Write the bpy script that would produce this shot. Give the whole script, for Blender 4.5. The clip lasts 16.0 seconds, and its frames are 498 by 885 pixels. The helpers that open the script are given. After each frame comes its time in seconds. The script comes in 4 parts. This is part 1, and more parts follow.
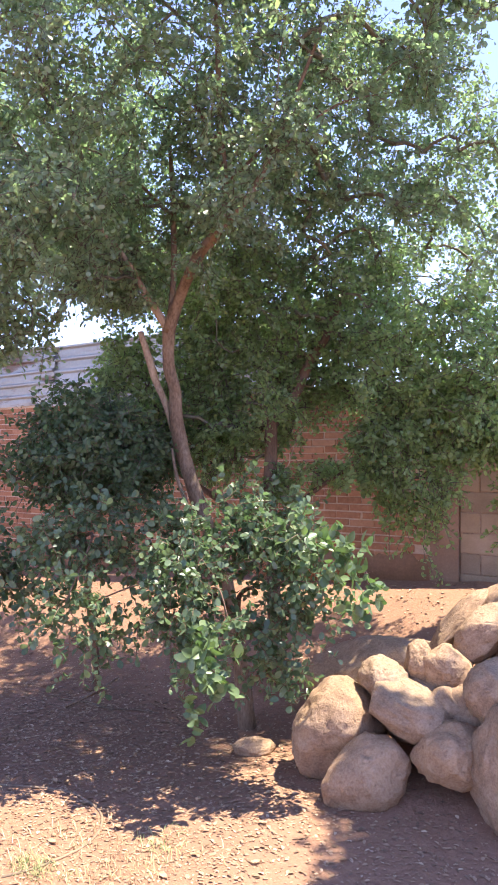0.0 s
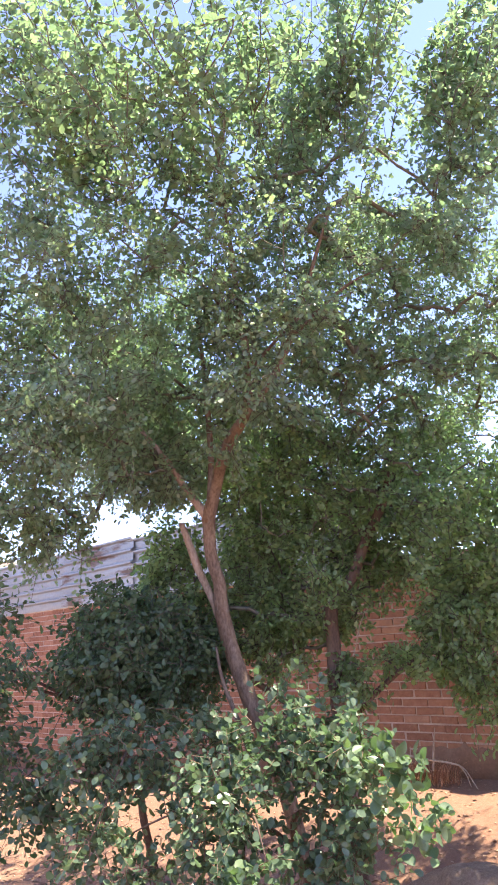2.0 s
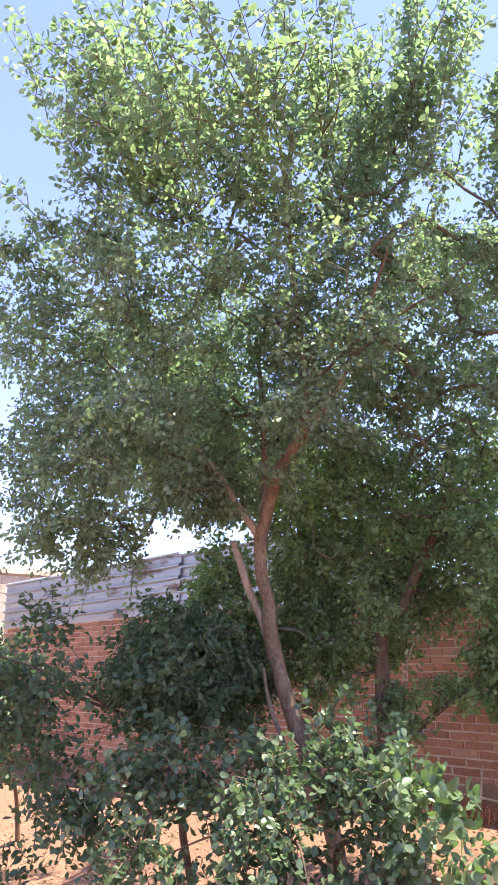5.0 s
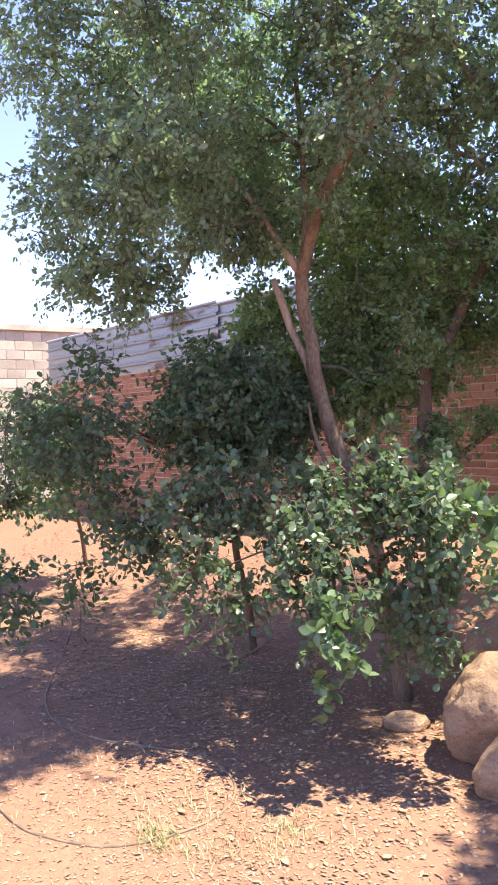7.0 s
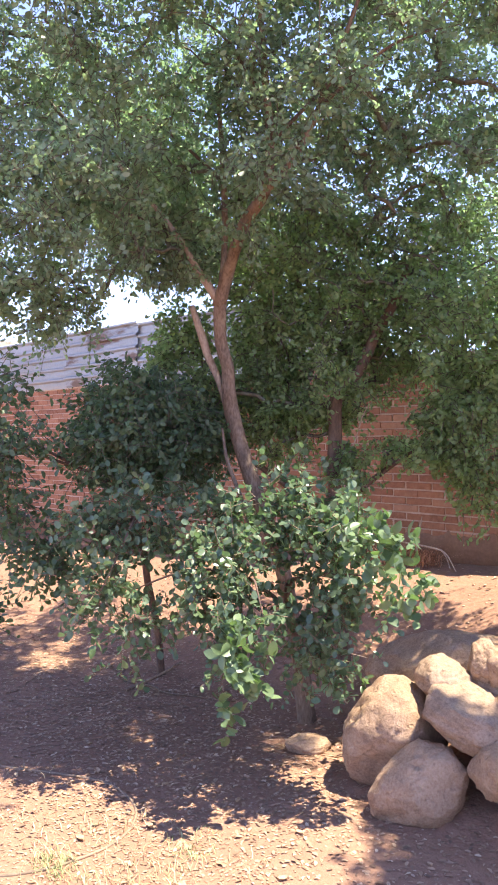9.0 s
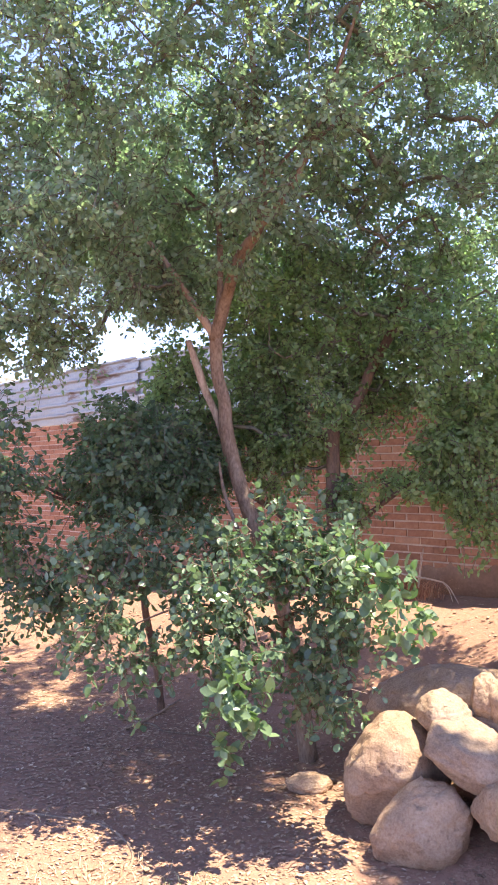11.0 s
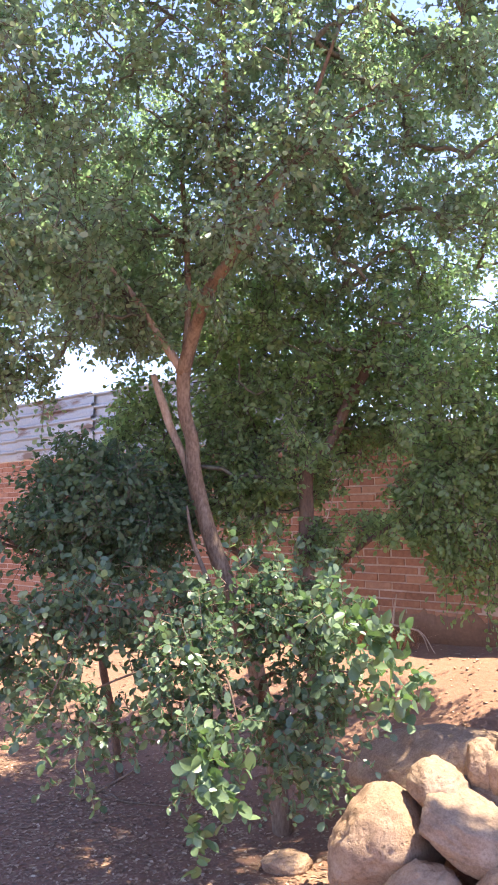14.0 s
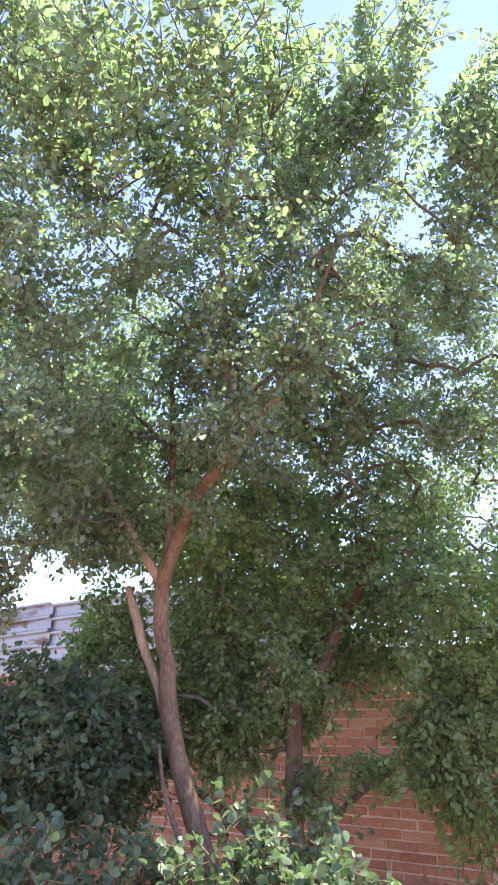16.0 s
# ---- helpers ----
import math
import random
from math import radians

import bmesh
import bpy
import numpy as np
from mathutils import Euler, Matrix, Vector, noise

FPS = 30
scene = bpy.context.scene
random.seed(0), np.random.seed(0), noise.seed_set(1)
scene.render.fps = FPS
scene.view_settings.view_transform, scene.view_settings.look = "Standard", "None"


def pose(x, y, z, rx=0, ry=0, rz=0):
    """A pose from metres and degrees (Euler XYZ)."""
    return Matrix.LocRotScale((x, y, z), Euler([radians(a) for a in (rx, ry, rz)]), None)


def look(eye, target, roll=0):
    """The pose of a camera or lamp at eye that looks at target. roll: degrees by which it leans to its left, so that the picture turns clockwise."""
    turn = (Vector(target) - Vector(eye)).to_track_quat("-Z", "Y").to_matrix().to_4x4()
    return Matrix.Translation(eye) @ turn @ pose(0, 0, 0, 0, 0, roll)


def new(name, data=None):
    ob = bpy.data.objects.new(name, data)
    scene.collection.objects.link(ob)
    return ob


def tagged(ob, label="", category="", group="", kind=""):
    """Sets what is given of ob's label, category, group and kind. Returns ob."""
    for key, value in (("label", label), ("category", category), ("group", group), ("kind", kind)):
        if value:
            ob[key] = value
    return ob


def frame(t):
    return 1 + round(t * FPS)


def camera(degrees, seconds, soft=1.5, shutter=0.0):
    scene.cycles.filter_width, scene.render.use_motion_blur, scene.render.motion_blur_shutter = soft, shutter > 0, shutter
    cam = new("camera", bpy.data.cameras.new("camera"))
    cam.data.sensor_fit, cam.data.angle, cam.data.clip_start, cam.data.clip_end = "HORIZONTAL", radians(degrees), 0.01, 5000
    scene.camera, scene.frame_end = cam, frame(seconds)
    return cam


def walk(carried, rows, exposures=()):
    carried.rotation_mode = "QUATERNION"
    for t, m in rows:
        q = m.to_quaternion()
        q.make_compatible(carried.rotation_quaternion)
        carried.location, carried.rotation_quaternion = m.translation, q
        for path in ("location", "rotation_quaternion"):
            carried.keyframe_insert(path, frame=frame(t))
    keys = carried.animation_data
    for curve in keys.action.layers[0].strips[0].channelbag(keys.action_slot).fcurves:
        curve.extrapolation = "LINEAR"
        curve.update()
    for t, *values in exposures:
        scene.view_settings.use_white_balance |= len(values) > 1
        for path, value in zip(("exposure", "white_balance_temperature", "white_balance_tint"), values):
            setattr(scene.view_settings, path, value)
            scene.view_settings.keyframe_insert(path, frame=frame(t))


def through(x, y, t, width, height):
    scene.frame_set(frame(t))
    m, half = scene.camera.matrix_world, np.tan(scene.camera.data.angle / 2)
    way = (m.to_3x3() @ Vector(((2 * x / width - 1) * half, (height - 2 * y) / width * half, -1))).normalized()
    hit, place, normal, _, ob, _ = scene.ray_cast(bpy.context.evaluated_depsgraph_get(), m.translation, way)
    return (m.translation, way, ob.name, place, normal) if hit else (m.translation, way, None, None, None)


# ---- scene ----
cam = camera(36.4, 16.0, soft=1.8)
PATH = [
    (0, (0.405, -0.065, 1.979), (-0.751, 1.566, 2.035), 0.2),
    (0.5, (0.484, 0.115, 1.926), (-0.635, 1.773, 1.921), -0.8),
    (1, (0.494, 0.414, 2.08), (-0.652, 2.053, 2.096), -1.2),
    (1.5, (0.602, 0.471, 2.109), (-0.67, 1.982, 2.425), -5.7),
    (2, (0.635, 0.507, 2.114), (-0.702, 1.906, 2.62), -3.8),
    (2.5, (0.619, 0.484, 2.126), (-0.715, 1.881, 2.646), -2.4),
    (3, (0.643, 0.485, 2.068), (-0.634, 1.908, 2.655), -1.0),
    (3.5, (0.601, 0.505, 2.12), (-0.72, 1.894, 2.692), -0.7),
    (4, (0.659, 0.485, 2.111), (-0.741, 1.789, 2.694), -0.3),
    (4.2, (0.63, 0.499, 2.119), (-0.772, 1.803, 2.696), -0.3),
    (6.3, (0.553, 0.435, 2.093), (-0.956, 1.694, 2.462), -1.1),
    (6.5, (0.529, 0.451, 2.072), (-0.994, 1.723, 2.321), -1.3),
    (7, (0.46, 0.512, 2.014), (-1.08, 1.786, 1.944), -2.3),
    (7.5, (0.47, 0.488, 2.004), (-1.077, 1.752, 1.911), -2.3),
    (8, (0.515, 0.466, 2.018), (-1.029, 1.733, 1.928), -1.6),
    (8.5, (0.517, 0.491, 2.017), (-0.971, 1.824, 1.937), -0.8),
    (9, (0.545, 0.486, 2.045), (-0.85, 1.919, 2.024), -0.4),
    (9.2, (0.541, 0.497, 2.045), (-0.856, 1.928, 2.027), -0.4),
    (11.3, (0.587, 0.531, 2.047), (-0.825, 1.943, 2.156), -1.1),
    (11.5, (0.594, 0.534, 2.04), (-0.835, 1.926, 2.178), -0.9),
    (12, (0.606, 0.563, 2.017), (-0.882, 1.889, 2.184), -0.6),
    (12.5, (0.564, 0.598, 2.007), (-0.958, 1.886, 2.172), -1.6),
    (13, (0.462, 0.604, 2.031), (-1.062, 1.889, 2.192), -1.7),
    (13.5, (0.36, 0.629, 2.058), (-1.094, 1.992, 2.223), -1.7),
    (14, (0.23, 0.703, 2.103), (-1.072, 2.213, 2.261), -1.1),
    (14.5, (0.109, 0.87, 2.107), (-1.124, 2.392, 2.511), 1.5),
    (15, (0.002, 1.004, 2.19), (-1.142, 2.482, 2.903), 1.7),
    (15.5, (-0.089, 0.954, 2.183), (-1.242, 2.429, 2.887), -0.9),
    (16, (-0.163, 0.916, 2.185), (-1.308, 2.399, 2.886), 0.1),
]
walk(cam, [(t, look(eye, target, roll)) for t, eye, target, roll in PATH], exposures=((0.0, 3.06, 7350, 10), (1.5, 3.18, 7350, 10), (2.5, 3.04, 7350, 10), (4.0, 3.00, 7350, 10), (6.4, 3.04, 7350, 10), (7.0, 2.88, 7350, 10), (8.2, 2.92, 7350, 10), (9.0, 3.16, 7350, 10), (11.5, 3.28, 7350, 10), (13.5, 3.22, 7350, 10), (16.0, 3.28, 7350, 10)))

# ---- world, sun, exposure ----
SUN_WAY = Vector((0.30, 0.19, 0.935)).normalized()
world = bpy.data.worlds.new("sky")
scene.world = world
world.use_nodes = True
wn = world.node_tree.nodes
sky = wn.new("ShaderNodeTexSky")
sky.sky_type = "NISHITA"
sky.sun_disc = False
sky.sun_elevation = math.asin(SUN_WAY.z)
sky.sun_rotation = math.atan2(SUN_WAY.x, SUN_WAY.y)
sky.dust_density = 0.0
sky.altitude = 1500.0
sky.air_density = 1.0
sky.ozone_density = 8.0
dusty = wn.new("ShaderNodeMix")
dusty.data_type, dusty.blend_type = "RGBA", "MULTIPLY"
dusty.inputs[0].default_value = 1.0
dusty.inputs[7].default_value = (1.05, 0.79, 0.87, 1)
world.node_tree.links.new(sky.outputs[0], dusty.inputs[6])
world.node_tree.links.new(dusty.outputs[2], wn["Background"].inputs[0])
wn["Background"].inputs[1].default_value = 0.093
sun = new("sun", bpy.data.lights.new("sun", "SUN"))
sun.data.energy = 2.0
sun.data.angle = radians(0.6)
sun.data.color = (1.0, 0.95, 0.88)
sun.rotation_euler = SUN_WAY.to_track_quat("Z", "Y").to_euler()


# ---- materials ----
def material(name):
    m = bpy.data.materials.new(name)
    m.use_nodes = True
    nt = m.node_tree
    return m, nt, nt.nodes, nt.links, nt.nodes["Principled BSDF"]


def ramp(nodes, links, source, stops):
    r = nodes.new("ShaderNodeValToRGB")
    while len(r.color_ramp.elements) < len(stops):
        r.color_ramp.elements.new(0.5)
    for e, (p, c) in zip(r.color_ramp.elements, stops):
        e.position, e.color = p, (*c, 1)
    links.new(source, r.inputs[0])
    return r.outputs[0]


def noise_tex(nodes, links, scale, detail=5, rough=0.6, coord="Object", stretch=None, shift=None):
    tc = nodes.new("ShaderNodeTexCoord")
    n = nodes.new("ShaderNodeTexNoise")
    n.inputs["Scale"].default_value = scale
    n.inputs["Detail"].default_value = detail
    n.inputs["Roughness"].default_value = rough
    if stretch:
        mp = nodes.new("ShaderNodeMapping")
        mp.inputs["Scale"].default_value = stretch
        links.new(tc.outputs[coord], mp.inputs[0])
        links.new(mp.outputs[0], n.inputs["Vector"])
    elif shift:
        far = nodes.new("ShaderNodeVectorMath")
        far.operation = "SCALE"
        far.inputs[0].default_value = (37.0, 23.0, 51.0)
        links.new(shift, far.inputs["Scale"])
        add = nodes.new("ShaderNodeVectorMath")
        links.new(tc.outputs[coord], add.inputs[0])
        links.new(far.outputs[0], add.inputs[1])
        links.new(add.outputs[0], n.inputs["Vector"])
    else:
        links.new(tc.outputs[coord], n.inputs["Vector"])
    return n.outputs["Fac"]


def mixed(nodes, links, fac, a, b, mode="MIX"):
    x = nodes.new("ShaderNodeMix")
    x.data_type, x.blend_type = "RGBA", mode
    for sock, v in ((x.inputs[0], fac), (x.inputs[6], a), (x.inputs[7], b)):
        if hasattr(v, "is_linked"):
            links.new(v, sock)
        elif isinstance(v, tuple):
            sock.default_value = (*v, 1)
        else:
            sock.default_value = v
    return x.outputs[2]


def bumped(nodes, links, bsdf, height, strength, distance):
    b = nodes.new("ShaderNodeBump")
    b.inputs["Strength"].default_value = strength
    b.inputs["Distance"].default_value = distance
    links.new(height, b.inputs["Height"])
    links.new(b.outputs[0], bsdf.inputs["Normal"])


def leaf_material(name, dark, mid, light, through=0.4, gloss=0.42):
    m, nt, nodes, links, bsdf = material(name)
    geo = nodes.new("ShaderNodeNewGeometry")
    col = ramp(nodes, links, geo.outputs["Random Per Island"], ((0.0, dark), (0.55, mid), (0.93, light), (1.0, (light[0] * 1.35, light[1] * 1.1, light[2]))))
    mottled = noise_tex(nodes, links, 55.0, 3)
    col = mixed(nodes, links, 0.35, col, ramp(nodes, links, mottled, ((0.3, dark), (0.7, light))), "MIX")
    links.new(col, bsdf.inputs["Base Color"])
    bsdf.inputs["Roughness"].default_value = gloss
    tr = nodes.new("ShaderNodeBsdfTranslucent")
    bright = mixed(nodes, links, 1.0, col, (1.5, 1.86, 1.25), "MULTIPLY")
    links.new(bright, tr.inputs[0])
    mx = nodes.new("ShaderNodeMixShader")
    mx.inputs[0].default_value = through
    links.new(bsdf.outputs[0], mx.inputs[1])
    links.new(tr.outputs[0], mx.inputs[2])
    links.new(mx.outputs[0], nodes["Material Output"].inputs[0])
    return m


LEAF = leaf_material("leaf_green", (0.118, 0.157, 0.100), (0.190, 0.239, 0.155), (0.245, 0.304, 0.198), 0.55, 0.30)
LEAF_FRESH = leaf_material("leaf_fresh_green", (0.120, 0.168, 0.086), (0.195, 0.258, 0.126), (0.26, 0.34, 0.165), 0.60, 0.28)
# Shade is put into this leaf colour, well below the open crowns' green.
LEAF_SHADED = leaf_material("leaf_shaded_green", (0.050, 0.085, 0.048), (0.078, 0.122, 0.062), (0.115, 0.168, 0.080), 0.38, 0.46)
LEAF_BUSH = leaf_material("leaf_bush", (0.060, 0.094, 0.058), (0.108, 0.160, 0.090), (0.165, 0.232, 0.125), 0.32, 0.34)


def bark_material(name, a, b, c):
    m, nt, nodes, links, bsdf = material(name)
    n1 = noise_tex(nodes, links, 14.0, 6, 0.65, stretch=(1, 1, 0.3))
    n2 = noise_tex(nodes, links, 70.0, 4, 0.6, stretch=(1, 1, 0.4))
    col = ramp(nodes, links, n1, ((0.3, a), (0.52, b), (0.72, c)))
    col = mixed(nodes, links, 0.4, col, ramp(nodes, links, n2, ((0.35, a), (0.65, c))), "MIX")
    links.new(col, bsdf.inputs["Base Color"])
    bsdf.inputs["Roughness"].default_value = 0.85
    bumped(nodes, links, bsdf, n2, 0.6, 0.006)
    return m


BARK = bark_material("bark", (0.075, 0.044, 0.026), (0.155, 0.096, 0.057), (0.30, 0.215, 0.148))
BARK_DARK = bark_material("bark_dark", (0.06, 0.035, 0.025), (0.12, 0.07, 0.045), (0.22, 0.14, 0.09))
TWIG = bark_material("twig", (0.06, 0.055, 0.035), (0.11, 0.10, 0.065), (0.20, 0.175, 0.12))
BARK_PALE = bark_material("bark_pale", (0.20, 0.13, 0.09), (0.36, 0.26, 0.18), (0.50, 0.40, 0.30))
DEADWOOD = bark_material("dead_wood", (0.22, 0.15, 0.10), (0.40, 0.30, 0.21), (0.58, 0.47, 0.35))


def dirt_material():
    m, nt, nodes, links, bsdf = material("dry_dirt")
    big = noise_tex(nodes, links, 0.9, 4, 0.55)
    fine = noise_tex(nodes, links, 26.0, 8, 0.7)
    grit = noise_tex(nodes, links, 160.0, 4, 0.7)
    base = ramp(nodes, links, big, ((0.32, (0.20, 0.100, 0.064)), (0.55, (0.27, 0.136, 0.084)), (0.72, (0.335, 0.18, 0.115))))
    speck = ramp(nodes, links, fine, ((0.28, (0.165, 0.086, 0.056)), (0.5, (0.27, 0.138, 0.086)), (0.74, (0.39, 0.235, 0.155))))
    col = mixed(nodes, links, 0.55, base, speck)
    col = mixed(nodes, links, 0.3, col, ramp(nodes, links, grit, ((0.3, (0.13, 0.07, 0.048)), (0.7, (0.45, 0.31, 0.22)))))
    links.new(col, bsdf.inputs["Base Color"])
    bsdf.inputs["Roughness"].default_value = 0.95
    bsdf.inputs["Specular IOR Level"].default_value = 0.115
    bumped(nodes, links, bsdf, fine, 0.55, 0.03)
    return m


DIRT = dirt_material()


def litter_material(name, stops):
    m, nt, nodes, links, bsdf = material(name)
    geo = nodes.new("ShaderNodeNewGeometry")
    links.new(ramp(nodes, links, geo.outputs["Random Per Island"], stops), bsdf.inputs["Base Color"])
    bsdf.inputs["Roughness"].default_value = 0.8
    return m


LITTER = litter_material("dry_leaf", ((0.0, (0.16, 0.095, 0.058)), (0.35, (0.25, 0.15, 0.09)), (0.7, (0.35, 0.215, 0.13)), (0.92, (0.44, 0.29, 0.18)), (1.0, (0.60, 0.46, 0.31))))
PALE_LITTER = litter_material("pale_dry_leaf", ((0.0, (0.25, 0.14, 0.09)), (0.6, (0.34, 0.20, 0.13)), (0.9, (0.38, 0.245, 0.165)), (1.0, (0.46, 0.325, 0.225))))
WEED = litter_material("weed_green", ((0.0, (0.14, 0.17, 0.06)), (0.5, (0.24, 0.27, 0.11)), (1.0, (0.48, 0.42, 0.22))))
STRAW = litter_material("dry_grass", ((0.0, (0.26, 0.19, 0.09)), (0.5, (0.42, 0.31, 0.165)), (1.0, (0.58, 0.45, 0.27))))
RUSTGRASS = litter_material("rust_dry_grass", ((0.0, (0.28, 0.11, 0.05)), (0.6, (0.50, 0.22, 0.11)), (1.0, (0.68, 0.42, 0.24))))


def rock_material():
    m, nt, nodes, links, bsdf = material("boulder_stone")
    info = nodes.new("ShaderNodeObjectInfo")
    big = noise_tex(nodes, links, 4.0, 5, 0.6)
    mid = noise_tex(nodes, links, 13.0, 7, 0.72)
    fine = noise_tex(nodes, links, 70.0, 6, 0.75)
    pits = noise_tex(nodes, links, 34.0, 3, 0.5)
    warm = ramp(nodes, links, big, ((0.32, (0.29, 0.165, 0.098)), (0.52, (0.43, 0.26, 0.155)), (0.70, (0.53, 0.355, 0.23))))
    grey = ramp(nodes, links, big, ((0.32, (0.22, 0.150, 0.105)), (0.52, (0.32, 0.225, 0.16)), (0.70, (0.42, 0.315, 0.235))))
    col = mixed(nodes, links, info.outputs["Random"], warm, grey)
    col = mixed(nodes, links, 0.34, col, ramp(nodes, links, mid, ((0.36, (0.12, 0.076, 0.048)), (0.50, (0.32, 0.205, 0.13)), (0.64, (0.47, 0.335, 0.22)))))
    col = mixed(nodes, links, 0.28, col, ramp(nodes, links, fine, ((0.38, (0.12, 0.075, 0.048)), (0.62, (0.50, 0.36, 0.24)))))
    dents = ramp(nodes, links, pits, ((0.30, (0.0, 0.0, 0.0)), (0.40, (1.0, 1.0, 1.0))))
    col = mixed(nodes, links, 0.15, col, dents, "MULTIPLY")
    links.new(col, bsdf.inputs["Base Color"])
    bsdf.inputs["Roughness"].default_value = 0.92
    bsdf.inputs["Specular IOR Level"].default_value = 0.2
    bumped(nodes, links, bsdf, mixed(nodes, links, 0.18, mixed(nodes, links, 0.4, mid, fine), dents), 0.75, 0.028)
    return m


ROCK = rock_material()


def brick_material(name, per_object):
    m, nt, nodes, links, bsdf = material(name)
    src = nodes.new("ShaderNodeObjectInfo").outputs["Random"] if per_object else nodes.new("ShaderNodeNewGeometry").outputs["Random Per Island"]
    base = ramp(nodes, links, src, ((0.0, (0.22, 0.102, 0.058)), (0.4, (0.31, 0.148, 0.084)), (0.75, (0.385, 0.19, 0.11)), (1.0, (0.43, 0.25, 0.155))))
    n = noise_tex(nodes, links, 22.0, 6, 0.65, shift=src if per_object else None)
    col = mixed(nodes, links, 0.4, base, ramp(nodes, links, n, ((0.3, (0.16, 0.075, 0.045)), (0.55, (0.36, 0.175, 0.105)), (0.75, (0.50, 0.32, 0.21)))))
    links.new(col, bsdf.inputs["Base Color"])
    bsdf.inputs["Roughness"].default_value = 0.93
    bsdf.inputs["Specular IOR Level"].default_value = 0.2
    bumped(nodes, links, bsdf, n, 0.5, 0.006)
    return m


BRICK = brick_material("fired_brick", True)
BRICK_JOINED = brick_material("fired_brick_run", False)


def plain_material(name, stops, scale, fine_scale, rough=0.9, bump=0.4, fine_stops=None, per_object=False, metal=0.0):
    m, nt, nodes, links, bsdf = material(name)
    own = nodes.new("ShaderNodeObjectInfo").outputs["Random"] if per_object else None
    a = noise_tex(nodes, links, scale, 5, 0.6, shift=own)
    f = noise_tex(nodes, links, fine_scale, 6, 0.65, shift=own)
    col = ramp(nodes, links, a, stops)
    col = mixed(nodes, links, 0.35, col, ramp(nodes, links, f, fine_stops or stops))
    if per_object:
        col = mixed(nodes, links, 1.0, col, ramp(nodes, links, own, ((0.0, (0.82, 0.82, 0.82)), (1.0, (1.12, 1.08, 1.05)))), "MULTIPLY")
    links.new(col, bsdf.inputs["Base Color"])
    bsdf.inputs["Roughness"].default_value = rough
    bsdf.inputs["Metallic"].default_value = metal
    bsdf.inputs["Specular IOR Level"].default_value = 0.25
    bumped(nodes, links, bsdf, f, bump, 0.008)
    return m


MORTAR = plain_material("mortar", ((0.3, (0.38, 0.26, 0.19)), (0.55, (0.50, 0.38, 0.29)), (0.75, (0.60, 0.49, 0.40))), 5.0, 60.0)
JOINT = plain_material("raked_joint", ((0.34, (0.14, 0.09, 0.065)), (0.48, (0.30, 0.205, 0.15)), (0.75, (0.42, 0.31, 0.235))), 9.0, 60.0)
MUD = plain_material("mud_plaster", ((0.3, (0.15, 0.08, 0.046)), (0.55, (0.25, 0.135, 0.08)), (0.75, (0.36, 0.21, 0.13))), 2.5, 40.0)
CONCRETE = plain_material("concrete", ((0.3, (0.19, 0.12, 0.082)), (0.55, (0.28, 0.18, 0.124)), (0.75, (0.38, 0.265, 0.19))), 3.0, 45.0)
BLOCK = plain_material("concrete_block", ((0.3, (0.25, 0.185, 0.13)), (0.55, (0.33, 0.25, 0.18)), (0.75, (0.42, 0.335, 0.255))), 4.0, 70.0, per_object=True)
WHITEWASH = plain_material("whitewashed_block", ((0.3, (0.27, 0.22, 0.17)), (0.5, (0.42, 0.37, 0.30)), (0.75, (0.55, 0.50, 0.43))), 1.4, 30.0, per_object=True)

DRY_LEAF = plain_material("curled_dry_leaf", ((0.3, (0.36, 0.22, 0.13)), (0.55, (0.50, 0.34, 0.21)), (0.75, (0.62, 0.46, 0.30))), 30.0, 150.0)
HOSE = plain_material("dusty_hose", ((0.3, (0.09, 0.07, 0.05)), (0.48, (0.18, 0.13, 0.09)), (0.6, (0.31, 0.20, 0.13))), 9.0, 60.0, 0.7)


def sheet_material(name, rust_from):
    m, nt, nodes, links, bsdf = material(name)
    big = noise_tex(nodes, links, 1.1, 4, 0.55, stretch=(0.5, 1, 3.0))
    fine = noise_tex(nodes, links, 30.0, 5, 0.6)
    rustmap = noise_tex(nodes, links, 1.9, 5, 0.62, stretch=(0.7, 1, 2.6))
    zinc = ramp(nodes, links, big, ((0.3, (0.27, 0.31, 0.31)), (0.55, (0.37, 0.42, 0.42)), (0.75, (0.47, 0.51, 0.50))))
    zinc = mixed(nodes, links, 0.25, zinc, ramp(nodes, links, fine, ((0.3, (0.22, 0.225, 0.23)), (0.7, (0.46, 0.46, 0.46)))))
    mask = ramp(nodes, links, rustmap, ((rust_from, (0, 0, 0)), (rust_from + 0.1, (1, 1, 1))))
    col = mixed(nodes, links, mask, zinc, (0.16, 0.11, 0.08))
    links.new(col, bsdf.inputs["Base Color"])
    bsdf.inputs["Metallic"].default_value = 0.3
    bsdf.inputs["Roughness"].default_value = 0.48
    bumped(nodes, links, bsdf, fine, 0.15, 0.004)
    return m


SHEET = sheet_material("galvanised_sheet", 0.66)
SHEET_RUSTED = sheet_material("rusted_sheet", 0.52)


# ---- builders ----
def mesh_of(name, verts, faces, mat, smooth=False):
    me = bpy.data.meshes.new(name)
    me.from_pydata([tuple(v) for v in verts], [], faces)
    me.materials.append(mat)
    if smooth:
        me.polygons.foreach_set("use_smooth", [True] * len(me.polygons))
    me.update()
    return me


def part(name, me, parent, label="", kind="", m=None):
    ob = new(name, me)
    ob.parent = parent
    if m is not None:
        ob.matrix_basis = m
    return tagged(ob, label, kind=kind)


def base(name, at, label, category, group="", kind=""):
    e = new(name)
    e.empty_display_size = 0.1
    e.location = at
    return tagged(e, label, category, group, kind)


